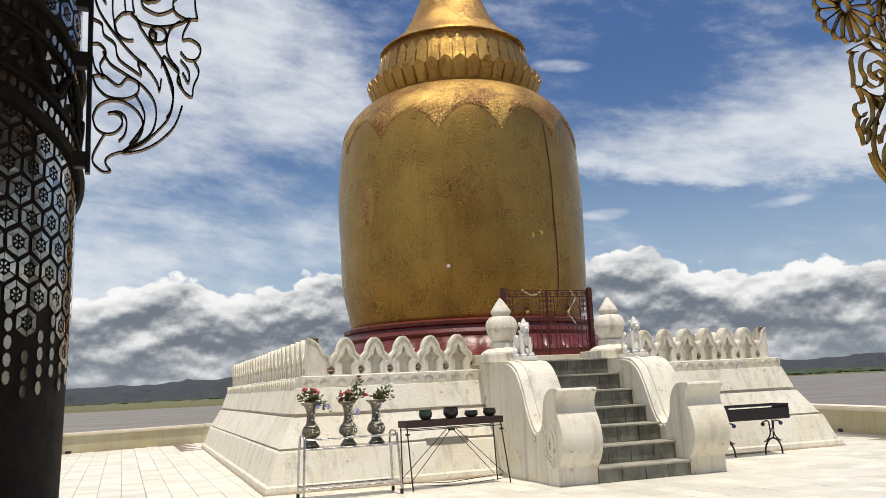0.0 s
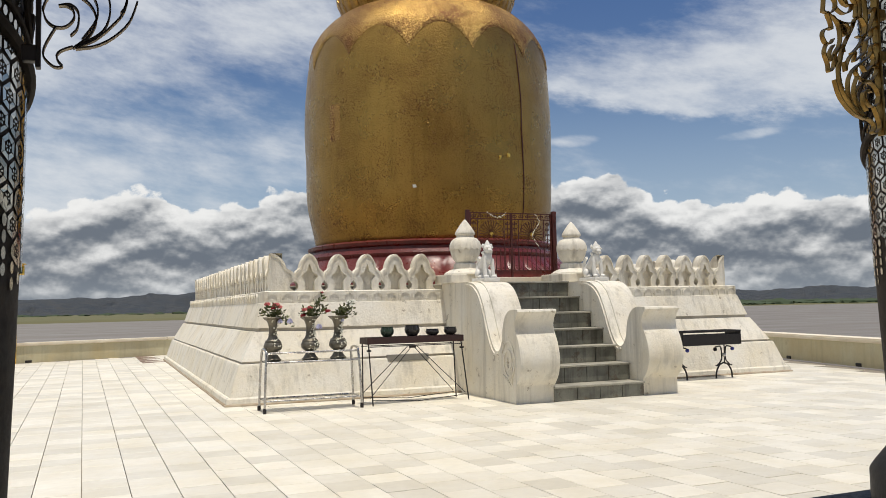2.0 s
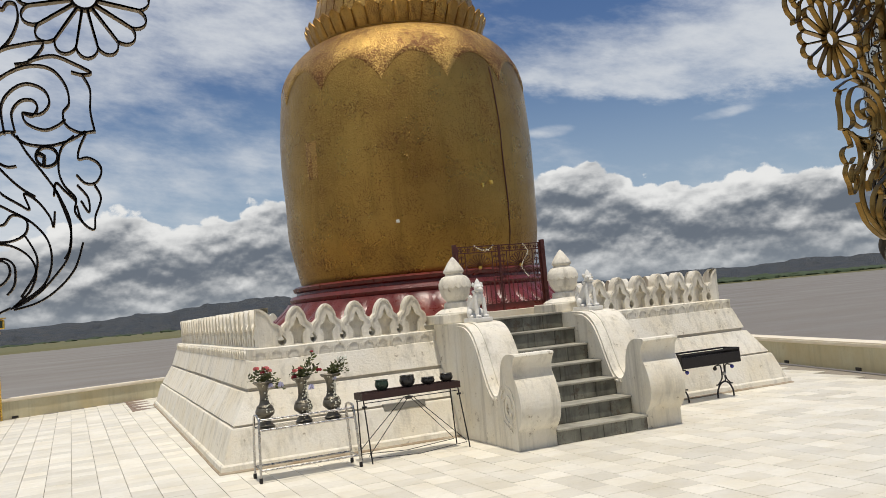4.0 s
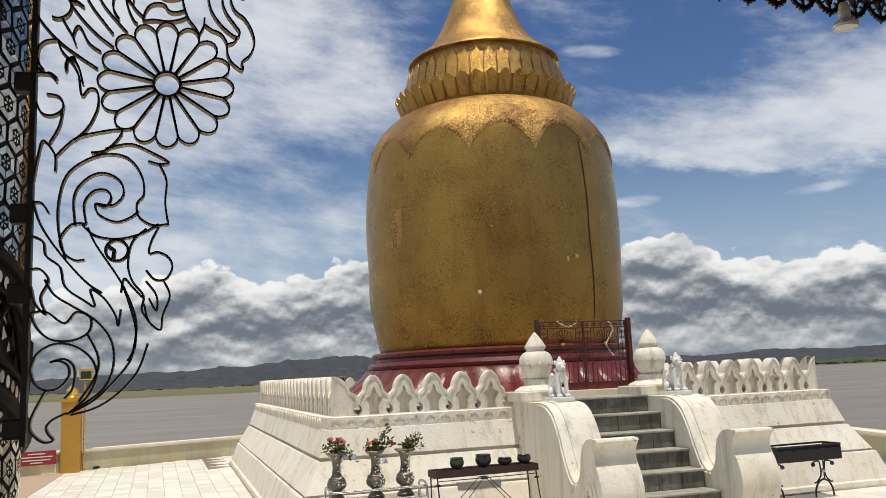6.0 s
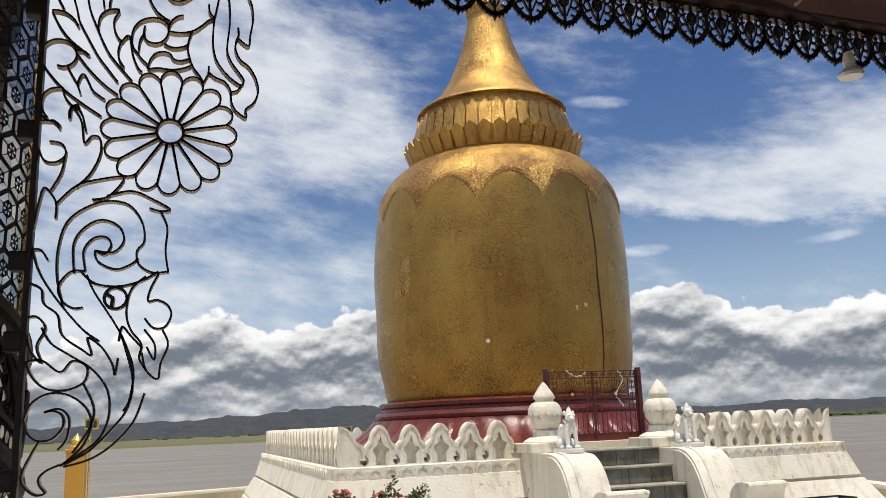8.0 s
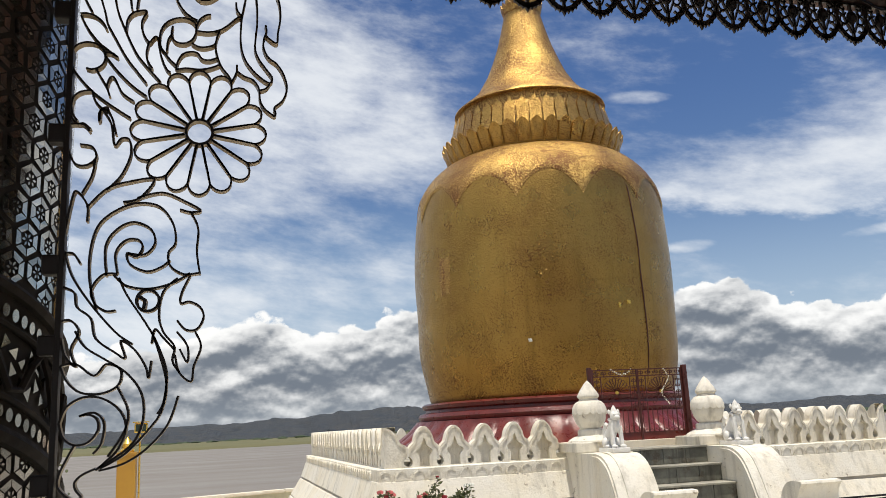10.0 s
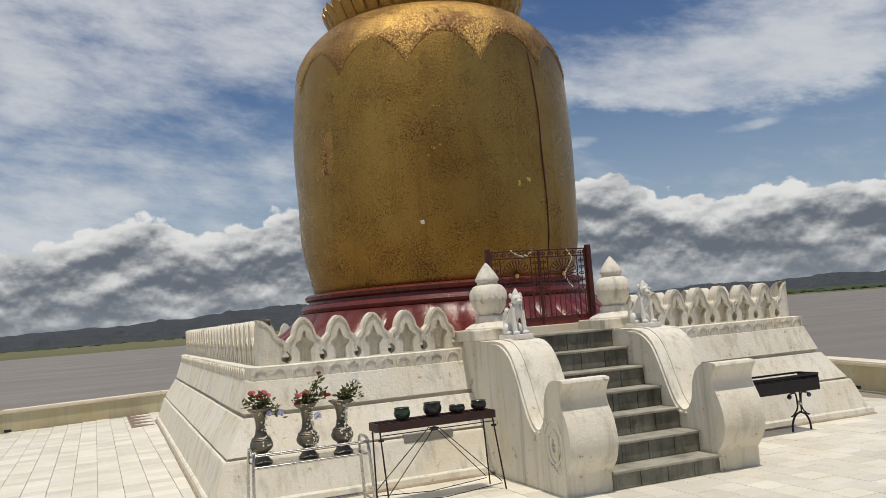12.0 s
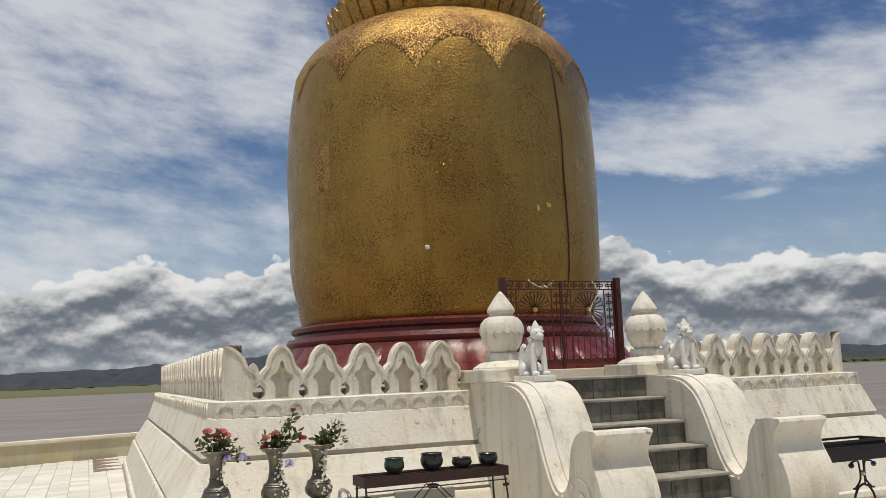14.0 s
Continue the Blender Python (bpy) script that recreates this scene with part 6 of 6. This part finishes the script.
def leafy(bm, p, d, size, rng):
    d = d.normalized()
    side = d.orthogonal().normalized()
    side = (Matrix.Rotation(rng.uniform(0, 6.28), 3, d) @ side)
    n = d.cross(side)
    a, b = p, p + d * size
    vs = [bm.verts.new(v) for v in (a, p + d * size * 0.35 + side * size * 0.24 + n * size * 0.05, p + d * size * 0.7 + side * size * 0.17 + n * size * 0.05, b - n * size * 0.06, p + d * size * 0.7 - side * size * 0.17 + n * size * 0.05, p + d * size * 0.35 - side * size * 0.24 + n * size * 0.05)]
    mid = [bm.verts.new(p + d * size * 0.35 - n * size * 0.02), bm.verts.new(p + d * size * 0.7 - n * size * 0.03)]
    bm.faces.new((vs[0], vs[1], mid[0]))
    bm.faces.new((vs[1], vs[2], mid[1], mid[0]))
    bm.faces.new((vs[2], vs[3], mid[1]))
    bm.faces.new((vs[0], mid[0], vs[5]))
    bm.faces.new((mid[0], mid[1], vs[4], vs[5]))
    bm.faces.new((mid[1], vs[3], vs[4]))


def bouquet(x, y, z, seed, label, stems, blooms, droop, spread):
    """stems: (dx, dz) tips; blooms: (kind, dx, dz, radius)."""
    ob = thing("bouquet", (x, y, z), label, "flowers", "flowers in the vases")
    rng = random.Random(seed)
    bm, lv = bmesh.new(), bmesh.new()
    for dx, dz in stems:
        tip = Vector((dx, rng.uniform(-0.05, 0.05), dz))
        line = smooth_line(((0, 0, -0.08), (dx * 0.3, 0, dz * 0.35), tuple(tip)), 4)
        tube(bm, line, 0.003, 5)
        for k in range(26):
            p = line[rng.randrange(3, len(line))] + Vector([rng.gauss(0, 0.018) for _ in range(3)])
            leafy(lv, p, Vector((rng.gauss(dx * 3, 0.8), rng.gauss(0, 0.8), rng.gauss(0.35, 0.6))), rng.uniform(0.026, 0.062) * spread, rng)
    part("stems", bm, M_STEM, ob)
    tagged(part("leaves", lv, M_LEAF, ob), kind="stuff")
    for kind, dx, dz, r in blooms:
        bm = bmesh.new()
        c = (dx, rng.uniform(-0.05, -0.01), dz)
        rose(bm, c, r, rng)
        part("blossom", bm, kind, ob, smooth=False)
    for dx, dz, s in droop:
        bm = bmesh.new()
        for k in range(7):
            a = 2 * math.pi * k / 7
            leafy(bm, Vector((dx, -0.05, dz)), Vector((math.cos(a) * 0.5, -0.2, -0.9 + 0.4 * math.sin(a))), s, rng)
        part("drooping_bloom", bm, M_LILAC, ob, "wilting lilac bloom")
    return ob


VX = (-3.83, -3.455, -3.165)
VY, VZ = 0.31, 0.497
vase(VX[0], VY, VZ, "dull brass vase holding red roses")
vase(VX[1], VY, VZ, "dull brass vase with garlands of tiny white buds")
vase(VX[2], VY, VZ, "dull brass vase strung with white jasmine buds")
bouquet(VX[0], VY, VZ + 0.42, 1, "coral roses and wilting leaves", ((-0.06, 0.10), (0.02, 0.13), (0.09, 0.06), (0.14, 0.0), (-0.10, 0.05), (0.05, 0.08), (0.17, -0.04)),
        ((M_ROSE, -0.055, 0.14, 0.030), (M_ROSE, 0.035, 0.13, 0.036), (M_ROSE, 0.065, 0.11, 0.028), (M_DKROSE, 0.00, 0.10, 0.022)), ((0.16, 0.0, 0.06), (0.06, 0.0, 0.055)), 1.0)
bouquet(VX[1], VY, VZ + 0.42, 2, "pink and dark red roses with tall dark foliage", ((-0.07, 0.06), (0.02, 0.08), (0.09, 0.15), (0.12, 0.22), (0.16, 0.10), (0.14, 0.04), (0.10, 0.12)),
        ((M_ROSE, -0.06, 0.08, 0.026), (M_ROSE, 0.0, 0.10, 0.026), (M_DKROSE, -0.07, 0.02, 0.026), (M_DKROSE, 0.185, 0.06, 0.028), (M_DKROSE, 0.12, 0.25, 0.018)), ((0.08, -0.06, 0.065),), 1.05)
bouquet(VX[2], VY, VZ + 0.42, 3, "white blossoms over glossy dark leaves", ((0.02, 0.05), (0.08, 0.10), (0.13, 0.15), (0.16, 0.08), (0.14, 0.03), (0.10, 0.06)),
        ((M_WFLOWER, 0.11, 0.15, 0.026), (M_WFLOWER, 0.16, 0.155, 0.028), (M_WFLOWER, 0.135, 0.12, 0.020)), ((0.03, -0.01, 0.045),), 1.05)
for vx, seed in ((VX[1], 4), (VX[2], 5), (VX[0], 6)):
    rng = random.Random(seed)
    bm = bmesh.new()
    for k in range(80 if vx != VX[0] else 30):
        t = rng.random()
        a = -math.pi / 2 + rng.gauss(0.5, 0.45)
        zr = 0.42 - 0.34 * t
        r = 0.05 + 0.045 * max(0, 1 - abs(zr - 0.15) / 0.12) + 0.02 * max(0, zr - 0.34) / 0.08
        ball(bm, (vx + r * math.cos(a), VY + r * math.sin(a), VZ + zr), rng.uniform(0.005, 0.010), 1)
    tagged(part("jasmine_garland", bm, M_JASMINE), "string of tiny white jasmine buds on a vase", "garland", kind="stuff")

TRAY = thing("incense_stand", (-2.335, 0.36, 0), "long sooty iron tray on thin braced wire legs", "stand", rz=2.5)
bm = bmesh.new()
box(bm, (0, 0, 0.632), (1.09, 0.24, 0.012))
for y in (-0.12, 0.12):
    box(bm, (0, y, 0.66), (1.10, 0.010, 0.068), 0.002)
for x in (-0.545, 0.545):
    box(bm, (x, 0, 0.66), (0.010, 0.24, 0.068), 0.002)
part("tray", bm, M_SOOT, TRAY)
part("ash_bed", box(bmesh.new(), (0, 0, 0.645), (1.06, 0.22, 0.014)), M_SHAFT, TRAY, "grey ash bed")
for x in (-0.53, 0.53):
    for y in (-0.12, 0.12):
        part("leg", tube(bmesh.new(), ((x, y * 0.8, 0.63), (x + (0.02 if x < 0 else 0.05), y * 1.3, 0.0)), 0.007, 6), M_BLACK, TRAY)
    part("leg_clip", box(bmesh.new(), (x, -0.11, 0.56), (0.045, 0.02, 0.02), 0.003), M_BLACK, TRAY)
for y in (-0.13, 0.13):
    part("under_rail", tube(bmesh.new(), ((-0.53, y, 0.60), (0.53, y, 0.60)), 0.005, 6), M_BLACK, TRAY)
    for s in (-1, 1):
        part("brace", tube(bmesh.new(), ((s * 0.02, y * 0.4, 0.60), (s * 0.54, y * 1.2, 0.08)), 0.004, 6), M_BLACK, TRAY)
    part("floor_wire", tube(bmesh.new(), ((-0.52, y * 1.2, 0.06), (0.0, y * 1.2, 0.025), (0.55, y * 1.2, 0.06)), 0.004, 6), M_BLACK, TRAY)
for y in (-0.05, 0.05):
    part("grate_bar", box(bmesh.new(), (0, y, 0.690), (1.09, 0.014, 0.008)), M_SOOT, TRAY)
part("brace_clip", box(bmesh.new(), (0, 0, 0.585), (0.06, 0.06, 0.03), 0.004), M_BLACK, TRAY)
for x, w, h, mat, lab in ((-2.62, 0.072, 0.105, M_BOWLG, "green glazed round incense bowl"), (-2.335, 0.082, 0.118, M_BOWLK, "large dark glazed incense bowl"), (-2.10, 0.074, 0.070, M_BOWLK, "low dark glazed bowl"), (-1.885, 0.072, 0.085, M_BOWLK, "dark glazed incense bowl")):
    ob = thing("incense_bowl", (x, 0.36 + (x + 2.335) * 0.044, 0.694), lab + " standing on the iron tray", "bowl", "bowls on the incense stand")
    bm = bmesh.new()
    lathe(bm, ((w * 0.5, 0.0), (w * 0.62, 0.004), (w * 0.95, h * 0.35), (w, h * 0.6), (w * 0.9, h * 0.86), (w * 0.88, h * 0.9), (w * 0.97, h), (w * 0.90, h), (w * 0.82, h * 0.88), (w * 0.5, h * 0.75)), 28)
    part("bowl_body", bm, mat, ob, smooth=True)
    part("ash", lathe(bmesh.new(), ((w * 0.6, h * 0.76), (w * 0.84, h * 0.80), (w * 0.4, h * 0.83)), 20), M_SHAFT, ob)

GRILL = thing("candle_trough", (1.78, 0.66, 0), "black iron candle trough on curled legs with blue beads", "brazier")
bm = bmesh.new()
box(bm, (0, 0, 0.445), (0.90, 0.28, 0.014))
for y in (-0.145, 0.145):
    box(bm, (0, y, 0.505), (0.92, 0.012, 0.13), 0.003)
    box(bm, (0, y, 0.612), (0.92, 0.014, 0.022), 0.003)
for x in (-0.455, 0.455):
    box(bm, (x, 0, 0.533), (0.014, 0.29, 0.18), 0.003)
part("trough", bm, M_BLACK, GRILL)
for y in (-0.06, 0.06):
    part("divider", box(bmesh.new(), (0, y, 0.54), (0.88, 0.008, 0.03)), M_BLACK, GRILL)
for sx in (-0.43, 0.29):
    bm = bmesh.new()
    for s in (-1, 1):
        tube(bm, smooth_line(((sx + s * 0.13, 0, 0.40), (sx + s * 0.05, 0, 0.41), (sx + s * 0.03, 0, 0.34), (sx + s * 0.035, 0, 0.24), (sx + s * 0.10, 0, 0.17), (sx + s * 0.13, 0, 0.165)), 5), 0.009, 8)
        tube(bm, smooth_line(((sx, 0, 0.20), (sx + s * 0.07, 0, 0.17), (sx + s * 0.12, 0, 0.09), (sx + s * 0.13, 0, 0.0)), 5), 0.011, 8)
    tube(bm, ((sx, -0.02, 0.44), (sx, -0.02, 0.20)), 0.008, 8)
    leg = part("curled_leg", bm, M_BLACK, GRILL, smooth=True)
    part("boss", ball(bmesh.new(), (sx, -0.01, 0.30), 0.028, 2), M_STEEL, leg, "grey round boss", smooth=True)
    for s in (-1, 1):
        part("bead", ball(bmesh.new(), (sx + s * 0.14, -0.01, 0.375), 0.026, 2), M_BLUE if s > 0 else M_BLACK, leg, smooth=True)

# ---- things along the river wall ----
POST = thing("ochre_post", (-7.27, 11.05, 0), "square ochre painted post with a gilt lotus bud", "post")
part("post_shaft", box(bmesh.new(), (0, 0, 0.70), (0.36, 0.36, 1.40), 0.012), M_AMBER, POST)
part("post_cap", box(bmesh.new(), (0, 0, 1.42), (0.40, 0.40, 0.06), 0.012), M_AMBER, POST)
part("bud", lathe(bmesh.new(), ((0.13, 1.45), (0.145, 1.49), (0.10, 1.53), (0.115, 1.57), (0.12, 1.62), (0.075, 1.68), (0.025, 1.73), (0.004, 1.77)), 20), M_GILT, POST, "gilt lotus bud", smooth=True)
LANT = thing("box_floodlight", (-7.05, 11.25, 0), "brass coloured box floodlight on a short pole", "lamp")
part("pole", tube(bmesh.new(), ((0, 0, 0.0), (0, 0, 1.80)), 0.02, 8), M_GILT, LANT)
part("housing", box(bmesh.new(), (0.02, 0, 1.93), (0.26, 0.18, 0.20), 0.02), M_GILT, LANT)
part("visor", box(bmesh.new(), (0.02, -0.03, 2.05), (0.32, 0.26, 0.02), 0.004), M_GILT, LANT)
part("glass_front", box(bmesh.new(), (0.02, -0.095, 1.93), (0.20, 0.01, 0.15), 0.003), M_BOWLG, LANT, "dark glass front")

SIGN = thing("red_sign", (-7.86, 10.75, 0), "small red signboard with pale lettering on white legs", "sign", rz=8)
board = part("board", box(bmesh.new(), (0, 0, 0.34), (0.70, 0.02, 0.27), 0.004), M_SIGN, SIGN)
for z, w in ((0.42, 0.30), (0.36, 0.56), (0.30, 0.50), (0.25, 0.22)):
    part("writing_bar", box(bmesh.new(), (0.0, -0.013, z), (w, 0.004, 0.022)), M_LETTER, board)
for x in (-0.34, 0.34):
    part("leg", box(bmesh.new(), (x, 0.015, 0.24), (0.025, 0.02, 0.48), 0.003), M_LETTER, SIGN)


def tree(x, y, z, h, seed, wide=1.0):
    ob = thing("tree", (x, y, z), "leafy green tree below the river wall", "tree")
    rng = random.Random(seed)
    bm = bmesh.new()
    trunk = smooth_line(((0, 0, 0), (0.1, 0, h * 0.3), (-0.05, 0.1, h * 0.6), (0.1, 0, h * 0.85)), 4)
    tube(bm, trunk, [0.16 - 0.12 * i / (len(trunk) - 1) for i in range(len(trunk))], 8)
    ends = []
    for k in range(16):
        a, t = rng.uniform(0, 6.28), rng.uniform(0.35, 0.95)
        p = trunk[int(t * (len(trunk) - 1))]
        q = p + Vector((math.cos(a), math.sin(a), rng.uniform(0.2, 0.8))) * rng.uniform(0.6, 1.3) * (1.1 - 0.4 * t) * wide
        tube(bm, (p, (p + q) / 2 + Vector((0, 0, 0.06)), q), [0.05, 0.035, 0.012], 6)
        ends.append(q)
        ends.append((p + q) / 2)
    part("trunk", bm, M_BARK, ob)
    bm = bmesh.new()
    for k in range(2200):
        e = rng.choice(ends) + Vector([rng.gauss(0, 0.26 * wide) for _ in range(3)])
        leafy(bm, e, Vector((rng.gauss(0, 1), rng.gauss(0, 1), rng.gauss(-0.2, 0.6))), rng.uniform(0.10, 0.17) * wide, rng)
    tagged(part("crown", bm, M_LEAF, ob), kind="stuff")
    return ob


tree(-10.05, 12.7, -3.6, 5.7, 8)
tree(-11.8, 12.2, -3.2, 4.6, 9)
# two tall trees out of view, added for a dark reflection on the bell
tree(-17.2, 4.2, -2.2, 10.5, 10, 2.1)
tree(-17.6, 7.4, -2.6, 9.0, 11, 1.9)

# ---- floor tiles ----
T = 0.2546


def inside(x, y):
    return not (PX0 + 0.14 < x < PX1 - 0.14 and PY0 + 0.14 < y < PY1) and not (-1.40 < x < 0.32 and -0.33 < y < 1.2) and x < 2.47 + 0.27 * (y + 6.0)


def tile_mesh():
    bm = bmesh.new()
    w = T / 2 - 0.0022
    top = [bm.verts.new((sx * (w - 0.0015), sy * (w - 0.0015), 0.0)) for sx, sy in ((-1, -1), (1, -1), (1, 1), (-1, 1))]
    mid = [bm.verts.new((sx * w, sy * w, -0.0018)) for sx, sy in ((-1, -1), (1, -1), (1, 1), (-1, 1))]
    low = [bm.verts.new((sx * w, sy * w, -0.014)) for sx, sy in ((-1, -1), (1, -1), (1, 1), (-1, 1))]
    bm.faces.new(top)
    for a, b in ((top, mid), (mid, low)):
        for i in range(4):
            bm.faces.new((a[i], b[i], b[(i + 1) % 4], a[(i + 1) % 4]))
    return bm


proto = part("tile", tile_mesh(), M_TILE, terrace)
pv = [tuple(v.co) for v in proto.data.vertices]
pfaces = [tuple(p.vertices) for p in proto.data.polygons]
far_v, far_f, near = [], [], 0
rng = random.Random(77)
BOND = (0.0, 0.45, 0.12, 0.62, 0.30, 0.78, 0.52)
cells = []
for i in range(int(24 / T)):
    x_front = -5.505 - 36 * T + T * (i + 0.5)
    for j in range(int(19 / T)):
        y = PEDGE + 0.03 + T * (j + 0.5) + T * BOND[i % 7]
        x = x_front - 0.019 * (y + 3.0)      # the rows of tiles run a degree off square
        if y < PEDGE + T / 2:
            continue
        line = 10.75 + (x + 8.6) * 0.36 if x < -4 else 12.45 + (x + 4) * 0.27
        if y > line - 0.02 or y > 13.4 or not inside(x, y) or (x < -7.75 + (y - 11) * 0.02 and y < 12):
            continue
        cells.append((x, y))
for x, y in cells:
    dz, ax, ay = rng.uniform(-0.0012, 0.0012), rng.gauss(0, 0.001), rng.gauss(0, 0.001)
    if -5.3 < x < -2.2 and -4.6 < y < -0.6 and near < 290:
        near += 1
        m = Matrix.Translation((x, y, dz)) @ Matrix.Rotation(0.019, 4, "Z") @ Matrix.Rotation(ax, 4, "X") @ Matrix.Rotation(ay, 4, "Y")
        if near == 1:
            proto.matrix_basis = m
        else:
            share("tile", proto, terrace, m)
    else:
        base = len(far_v)
        far_v += [(x + vx - 0.019 * vy, y + vy + 0.019 * vx, vz + dz + ax * vy - ay * vx) for vx, vy, vz in pv]
        far_f += [tuple(base + q for q in f) for f in pfaces]
me = bpy.data.meshes.new("tile_field")
me.from_pydata(far_v, [], far_f)
me.materials.append(M_TILEJ)
field = new("tile_field", me)
field.parent = terrace
tagged(field, "pale marble floor tiles", kind="stuff")
far_v, far_f = [], []
for i in range(int(17.6 / 0.4)):
    for j in range(int(8.4 / 0.4)):
        x, y = -14.8 + 0.4 * (i + 0.5), PEDGE - 0.12 - 0.4 * (j + 0.5)
        base = len(far_v)
        far_v += [(x + vx * 0.4 / T, y + vy * 0.4 / T, vz + PF - 0.004) for vx, vy, vz in pv]
        far_f += [tuple(base + q for q in f) for f in pfaces]
me = bpy.data.meshes.new("pavilion_tiles")
me.from_pydata(far_v, [], far_f)
me.materials.append(M_TILEJ)
field = new("pavilion_tiles", me)
field.parent = pav_floor
tagged(field, "marble tiles of the shaded pavilion floor", kind="stuff")

# brown triangles in a row where the terrace narrows behind the platform
bm = bmesh.new()
prism(bm, ((0.0, -0.30), (0.44, 0.0), (0.0, 0.30)), -0.012, 0.006, axis="z")
border = part("border_tile", bm, M_BROWN, terrace, "dark brown pointed triangle on the floor")
for k in range(5):
    m = pose(-4.66 - 0.019 * 0.62 * k, 9.78 + 0.62 * k, 0)
    if k == 0:
        border.matrix_basis = m
    else:
        share("border_tile", border, terrace, m)
